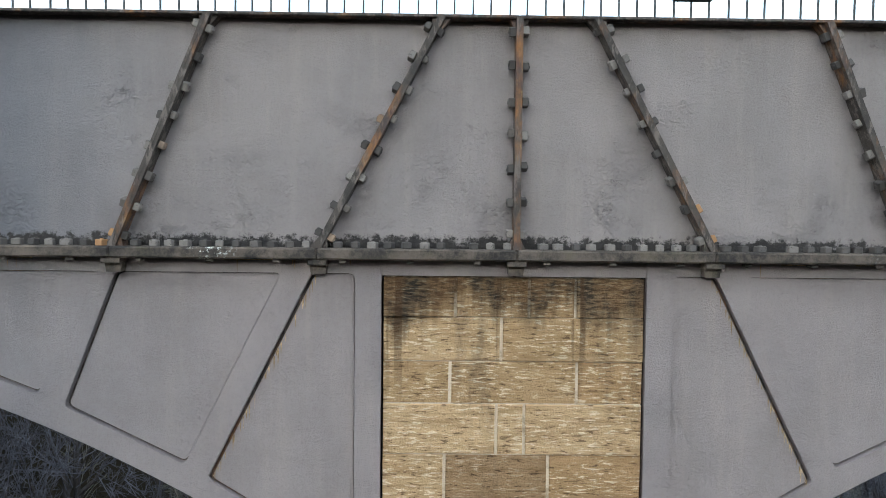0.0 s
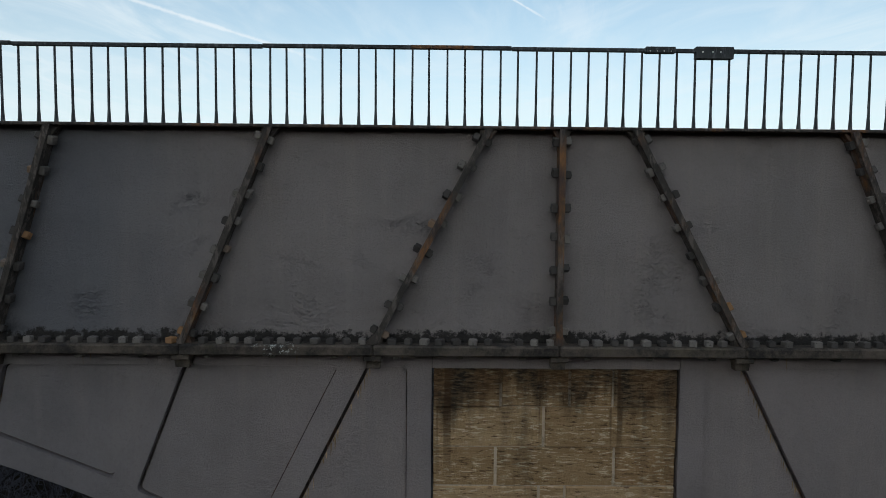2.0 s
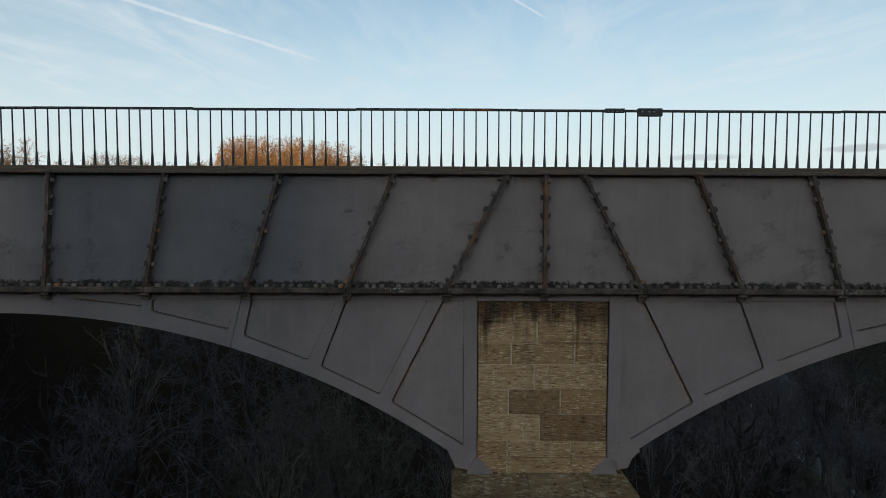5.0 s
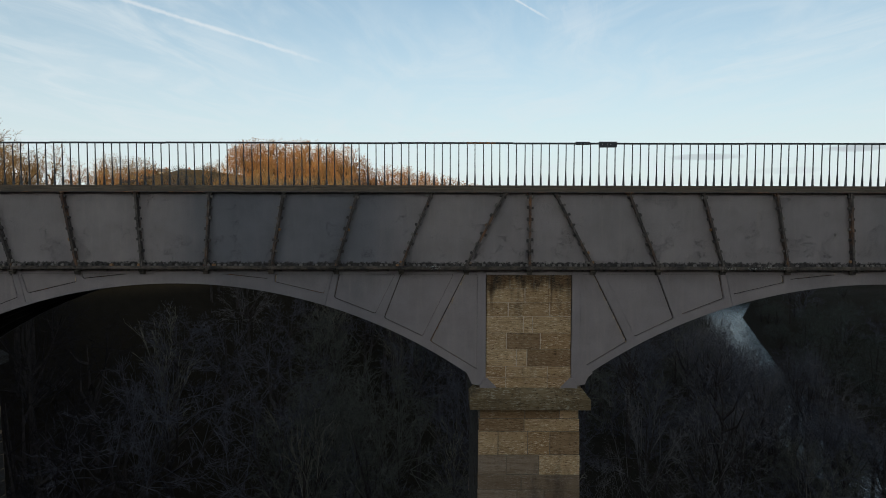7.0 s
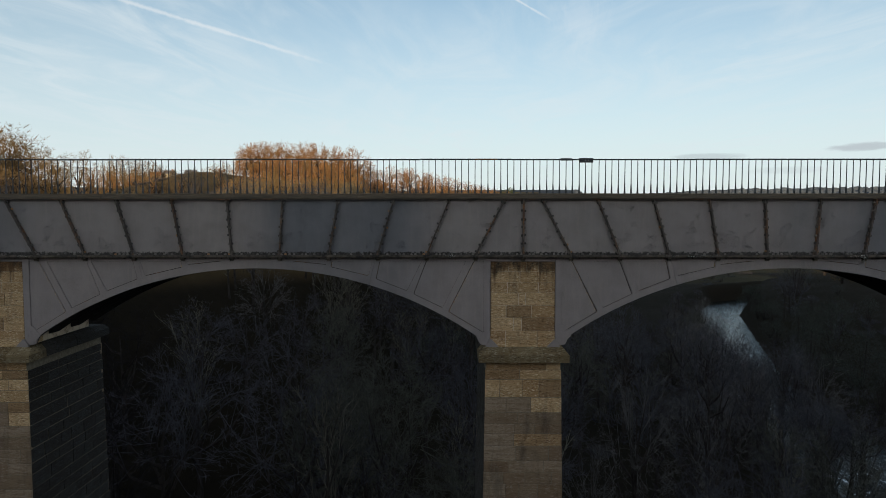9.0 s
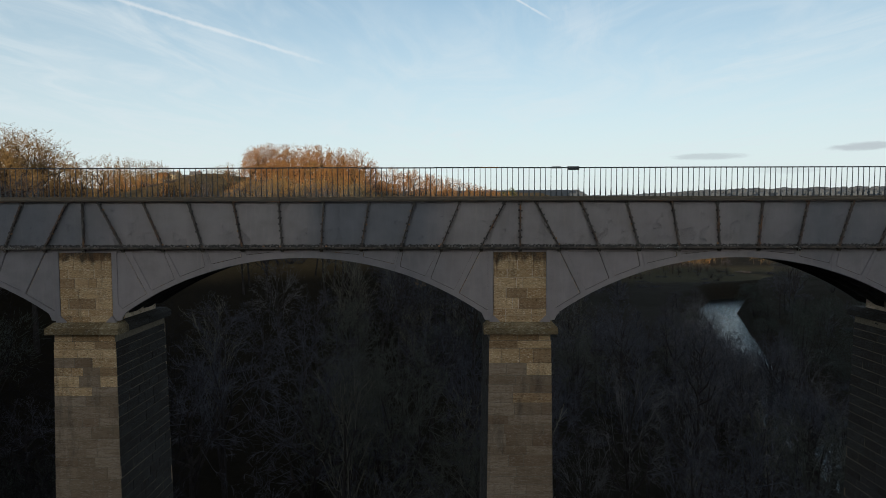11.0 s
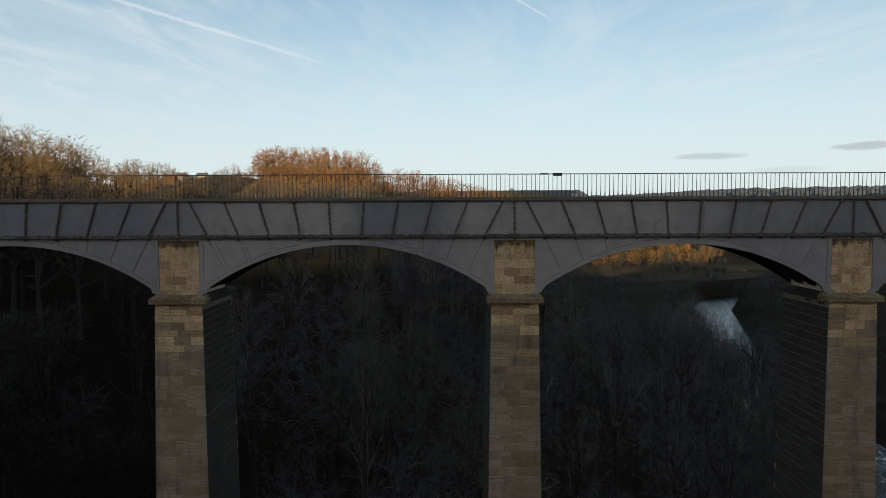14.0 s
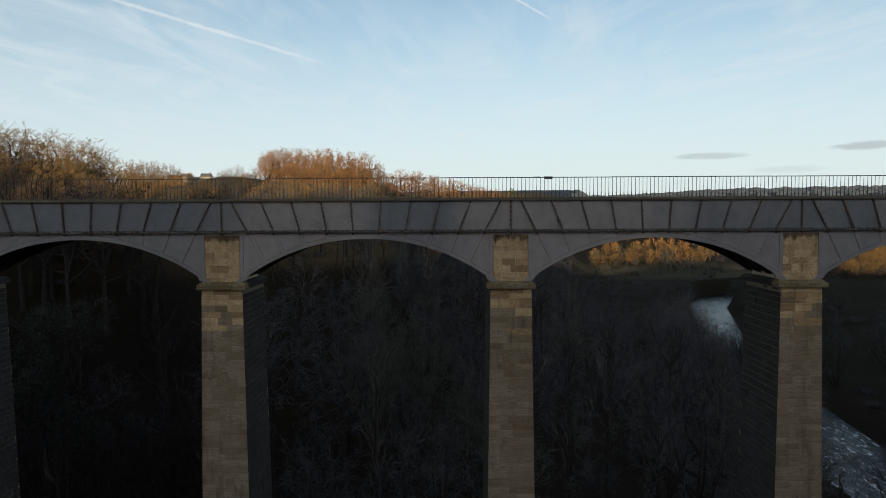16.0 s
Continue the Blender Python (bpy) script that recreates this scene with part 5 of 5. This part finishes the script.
        plant("gold", abreast(0.575 + 0.12 * (k + rng.random()) / 11, y), y, rng.uniform(12, 16), rng)
    # sunlit trees round the meadow and behind the far bank
    for k in range(34):
        x, y = rng.uniform(95, 320), rng.uniform(390, 420)
        plant(rng.choice(("russet", "oak", "oak", "pale", "scrub")), x, y, rng.uniform(9, 14), rng)


def forest_stuff(name, label, seed, count, where, tall, mat):
    """Far woodland, too many to count: small bare trees joined into one mesh."""
    rng = random.Random(seed)
    kinds = []
    for k in range(3):
        limbs, twigs = Shape(), Shape()
        sprout(random.Random(seed + k), Vector((0, 0, -0.5)), Vector((0, 0, 1)), 0.86, 0.014, 0, limbs, twigs, 1.1, 0.75, (5, 3, 1, 1), (2, 2, 5), (0.46, 0.55, 0.7), 0.005)
        kinds.append((np.array(limbs.v + twigs.v) * (1, 1, 1) , limbs.f + [tuple(i + len(limbs.v) for i in f) for f in twigs.f]))
    vs, fs, k = [], [], 0
    while count:
        count -= 1
        spot = where(rng)
        if spot is None:
            continue
        x, y = spot
        h = tall * rng.uniform(0.7, 1.2)
        top = canopy_z(x, y) - ground_z(x, y) - rng.uniform(0, 2)
        h = min(h, top, bank_cap(x, y) - ground_z(x, y) if y < 300 else 900)
        if h < 4:
            continue
        v, f = kinds[rng.randrange(3)]
        a = rng.uniform(0, 6.28)
        c, s = math.cos(a) * h, math.sin(a) * h
        p = np.stack((v[:, 0] * c - v[:, 1] * s + x, v[:, 0] * s + v[:, 1] * c + y, np.maximum(v[:, 2], -0.02) * h + ground_z(x, y)), 1)
        vs.append(p)
        fs += [tuple(i + k for i in q) for q in f]
        k += len(v)
    me = bpy.data.meshes.new(name)
    me.from_pydata(np.concatenate(vs).tolist(), [], fs)
    me.materials.append(mat)
    tagged(new(name, me), label, "woodland", kind="stuff")


def undergrowth(count):
    """Brambles, saplings and dead stalks that cover the valley floor: bundles of thin curved stems."""
    rng = random.Random(21)
    vs, fs = [], []
    kinds = []
    for k in range(4):
        s = Shape()
        for j in range(70):
            a, r = rng.uniform(0, 6.28), rng.uniform(0, 0.55)
            p = Vector((r * math.cos(a), r * math.sin(a), -0.05))
            d = Vector((math.cos(a) * rng.uniform(0.3, 1.6), math.sin(a) * rng.uniform(0.3, 1.6), 1)).normalized()
            q = p + d * rng.uniform(0.3, 0.7)
            s.spike(p, q, 0.012)
            for h in range(2):
                m = p.lerp(q, rng.uniform(0.3, 0.9))
                s.spike(m, m + (d + Vector((rng.gauss(0, 0.6), rng.gauss(0, 0.6), rng.gauss(0, 0.3)))).normalized() * rng.uniform(0.15, 0.4), 0.008)
        kinds.append((np.array(s.v), s.f))
    n = 0
    while count:
        y = rng.uniform(6, 150)
        x = rng.uniform(-0.85, 0.75) * (y + 42)
        if count % 4 == 0:
            x, y = rng.uniform(55, 200), rng.uniform(260, 380)
        count -= 1
        if river_gap(x, y) < 11:
            continue
        v, f = kinds[rng.randrange(4)]
        h, a = rng.uniform(1.4, 3.2), rng.uniform(0, 6.28)
        c, t = math.cos(a) * h * 1.3, math.sin(a) * h * 1.3
        vs.append(np.stack((v[:, 0] * c - v[:, 1] * t + x, v[:, 0] * t + v[:, 1] * c + y, v[:, 2] * h + ground_z(x, y)), 1))
        fs += [tuple(i + n for i in q) for q in f]
        n += len(v)
    me = bpy.data.meshes.new("undergrowth")
    me.from_pydata(np.concatenate(vs).tolist(), [], fs)
    me.materials.append(TWIG)
    tagged(new("undergrowth", me), "tangled brambles and saplings covering the valley floor", "undergrowth", kind="stuff")


def slope_spot(rng):
    y = rng.uniform(75, 300)
    x = rng.uniform(-0.72, 0.30) * (y + 36)
    return (x, y) if open_view(x, y) and x < 30 + 0.22 * (y - 60) else None


def low_slope_spot(rng):
    spot = slope_spot(rng)
    return spot if spot and ground_z(*spot) < 20 else None


def high_slope_spot(rng):
    spot = slope_spot(rng)
    return spot if spot and ground_z(*spot) >= 20 else None


def right_spot(rng):
    y = rng.uniform(15, 380)
    x = rng.uniform(82, 0.85 * (y + 60) + 30)
    return (x, y) if x > 78 + 0.34 * max(y - 110, 0) and (y > 372 or open_view(x, y)) else None


def far_spot(rng):
    y = rng.uniform(425, 640)
    return rng.uniform(-0.75, 0.75) * y, y


def village_spot(rng):
    y = rng.uniform(290, 400)
    return abreast(rng.uniform(-0.48, -0.35), y), y


def meadow_spot(rng):
    y = rng.uniform(408, 500)
    return abreast(rng.uniform(0.24, 0.42), y), y


def ridge_spot(rng):
    return rng.uniform(-330, 330), rng.uniform(-185, -150)


def house(x, y, turn, wall_mat, roof_mat, label, long=10.0):
    z = min(ground_z(x + a, y + b) for a in (-4, 4) for b in (-3, 3)) - 0.3
    h = thing("house", label, "house", "village houses", (x, y, z))
    h.rotation_euler = (0, 0, turn)
    h.scale = (0.72, 0.72, 0.66)
    a, b, e, r = long / 2, 3.6, 5.6, 8.4
    s = Shape().box(-a, a, -b, b, 0, e)
    s.add([(-a, -b, e), (-a, b, e), (-a, 0, r - 0.1), (a, -b, e), (a, b, e), (a, 0, r - 0.1)], [(0, 1, 2), (3, 5, 4), (0, 2, 5, 3), (1, 4, 5, 2)])
    part("wall", s, wall_mat, h)
    roof = Shape()
    for sgn in (-1, 1):
        roof.add([(-a - 0.3, sgn * (b + 0.4), e - 0.25), (a + 0.3, sgn * (b + 0.4), e - 0.25), (a + 0.3, 0, r), (-a - 0.3, 0, r),
                  (-a - 0.3, sgn * (b + 0.4), e - 0.05), (a + 0.3, sgn * (b + 0.4), e - 0.05), (a + 0.3, 0, r + 0.2), (-a - 0.3, 0, r + 0.2)],
                 [(0, 1, 2, 3), (4, 5, 6, 7), (0, 1, 5, 4), (1, 2, 6, 5), (3, 0, 4, 7)])
    roof_ob = part("roof", roof, roof_mat, h)
    part("chimney", Shape().box(a - 1.4, a - 0.6, -0.35, 0.35, r - 1, r + 1.1), BRICK, roof_ob)
    for wx in (-a * 0.6, 0, a * 0.6):
        for wz in (1.0, 3.5):
            win = part("window", Shape().box(wx - 0.6, wx + 0.6, -b - 0.06, -b + 0.02, wz, wz + 1.2), WHITE, h)
            part("pane", Shape().box(wx - 0.5, wx + 0.5, -b - 0.075, -b - 0.061, wz + 0.1, wz + 1.1), DARK_IRON, win)


woods()
undergrowth(200)
# shade and sun are put into the twig colours: grey low, russet high
forest_stuff("slope_woods", "grey leafless woodland on the lower slope", 3, 160, low_slope_spot, 15, TWIG)
forest_stuff("far_woods", "dense russet leafless woodland on the hillside", 4, 80, high_slope_spot, 12, TWIG_RUSSET)
forest_stuff("bank_woods", "dark leafless woodland along the far river bank", 5, 80, right_spot, 15, TWIG)
forest_stuff("distant_woods", "leafless trees among the village and far fields", 8, 45, far_spot, 12, TWIG_RUSSET)
forest_stuff("meadow_woods", "golden leafless woodland behind the meadow", 12, 46, meadow_spot, 13, TWIG_RUSSET)
forest_stuff("village_woods", "tall leafless trees round the village houses", 14, 24, village_spot, 14, TWIG_OLIVE)
forest_stuff("ridge_woods", "unseen leafless trees added along the shading ridge", 9, 18, ridge_spot, 12, TWIG)

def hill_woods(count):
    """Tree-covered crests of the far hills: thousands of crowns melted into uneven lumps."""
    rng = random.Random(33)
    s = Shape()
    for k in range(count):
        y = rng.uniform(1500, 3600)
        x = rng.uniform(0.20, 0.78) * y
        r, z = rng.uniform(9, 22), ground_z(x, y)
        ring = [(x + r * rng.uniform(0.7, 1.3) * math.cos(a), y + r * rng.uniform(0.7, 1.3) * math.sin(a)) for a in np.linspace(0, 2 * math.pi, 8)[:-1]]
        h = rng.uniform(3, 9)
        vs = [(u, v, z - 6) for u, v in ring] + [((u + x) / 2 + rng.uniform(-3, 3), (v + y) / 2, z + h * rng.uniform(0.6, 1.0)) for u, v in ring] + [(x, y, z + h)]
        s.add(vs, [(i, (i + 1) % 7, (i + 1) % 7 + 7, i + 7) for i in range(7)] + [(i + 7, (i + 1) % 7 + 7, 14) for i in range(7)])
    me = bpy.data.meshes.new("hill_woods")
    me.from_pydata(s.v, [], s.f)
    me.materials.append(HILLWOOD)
    tagged(new("hill_woods", me), "wooded crests of the distant hills with haze tinted into their colour", "woodland", kind="stuff")


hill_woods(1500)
VILLAGE = [(-0.402, 340, 0.2, WALLS, TILE_RED, "cream rendered house with a red tiled roof", 8), (-0.383, 345, -0.3, WALLS, SLATE, "pale rendered house with a grey slate roof", 8),
           (-0.352, 350, 0.1, WALLS, SLATE, "small pale house with a dark slate roof", 8), (-0.365, 360, 0.4, WALLS, SLATE, "pale rendered house with a slate roof", 7),
           (-0.425, 350, 0.0, WALLS, SLATE, "cream rendered house with a slate roof", 8), (-0.56, 300, -0.2, WALLS, SLATE, "long pale house among bare trees", 12)]
for s, y, turn, wm, rm, label, size in VILLAGE:
    house(abreast(s, y), y, turn, wm, rm, label, size)


# ---------------------------------------------------------------- putting the aqueduct together
# towpath on the far side of the water, with a timber edge towards the canal
edge = Shape()
rng = random.Random(2)
x = X0
while x < X1:
    n = rng.uniform(3.2, 4.4)
    edge.box(x, x + n - 0.006, 1.62 - rng.uniform(0, 0.012), 1.74, 37.93, 38.225 + rng.uniform(-0.006, 0.006), 0.008)
    edge.box(x, x + n - 0.01, 1.59 - rng.uniform(0, 0.015), 1.61, 38.06, 38.15, 0.006)
    x += n
path = structure("towpath", Shape().box(X0, X1, 1.75, WIDE - 0.06, 37.90, 38.205), PATH_TOP, "gravelled towpath beside the canal", "towpath")
structure("trim_towpath_edge", edge, PATH_EDGE, "weathered timber edge of the towpath", "towpath edge")

base_trough = trough_bay("trough_bay", "bay of grey painted iron trough with bolted, rusting ribs", True)
base_trough.location = (NEAR_BAYS[0] * BAY, 0, 0)
for i in NEAR_BAYS[1:]:
    copy_thing(base_trough, pose(i * BAY, 0, 0))
far_bays = [i for i in range(PIERS[0], PIERS[-1]) if i not in NEAR_BAYS]
plain_trough = trough_bay("trough_bay", "bay of grey painted iron trough with bolted ribs", False)
plain_trough.location = (far_bays[0] * BAY, 0, 0)
for i in far_bays[1:]:
    copy_thing(plain_trough, pose(i * BAY, 0, 0))
base_arch = arch_bay("arch_span", "grey cast-iron arch span with sunk panels between stone piers")
base_arch.location = (PIERS[0] * BAY, 0, 0)
for i in PIERS[1:-1]:
    copy_thing(base_arch, pose(i * BAY, 0, 0))
for i in range(PIERS[0], PIERS[-1]):
    if i in NEAR_BAYS:
        r = railing_bay(i)
        if i == 0:
            fish = part("joint_plate", Shape().box(2.386, 2.876, -0.05, 0.045, 39.30, 39.455, 0.006), RAIL, r, "dark box plate clamped over a rail joint")
            for u in (2.47, 2.60, 2.70):
                part("rivet", Shape().tube((u, -0.056, 39.385), (u, -0.049, 39.385), 0.011, 0.011, 8, True), WHITE, fish)
            strap = part("joint_strap", Shape().box(1.735, 2.12, -0.042, 0.04, 39.37, 39.45, 0.005), RAIL, r, "thin riveted strap over a rail joint")
            for u in (1.79, 1.88, 1.97, 2.06):
                part("rivet", Shape().tube((u, -0.048, 39.392), (u, -0.041, 39.392), 0.008, 0.008, 8, True), WHITE, strap)
        if i == -1:
            part("rusty_bar", Shape().box(BAY - 1.31, BAY - 0.50, -0.034, 0.034, 39.392, 39.438, 0.004), RAIL_RUST, r, "rust-orange length of rail")
    elif i in (-3, 2):
        railing_bay(i)
    else:
        r = thing("railing", "black wrought-iron railing with plain uprights along the towpath", "railing", "railing lengths", (i * BAY, RAIL_Y, 0.07))
        part("top_rail", Shape().box(0, BAY, -0.03, 0.03, 39.385, 39.432), RAIL, r)
        bars = Shape()
        for k in range(70):
            u = BAY * (k + 0.36) / 70
            bars.tube((u, 0, 38.135), (u, 0, 39.39), 0.02, 0.015, 5)
        part("balusters", bars, RAIL, r, kind="stuff")
for i in PIERS:
    pier(i, min(ground_z(i * BAY + a, b) for a in (-2, 2) for b in (-1, 5)))
# masonry abutments that close both ends
for name, x in (("wall_abutment_west", PIERS[0] * BAY - 3.2), ("wall_abutment_east", PIERS[-1] * BAY + 3.2)):
    structure(name, Shape().box(x - 2.2, x + 2.2, -0.6, WIDE + 0.6, 4, 37.9, 0.05), STONE_LOW, "sandstone abutment wall at the end of the aqueduct", "abutment")
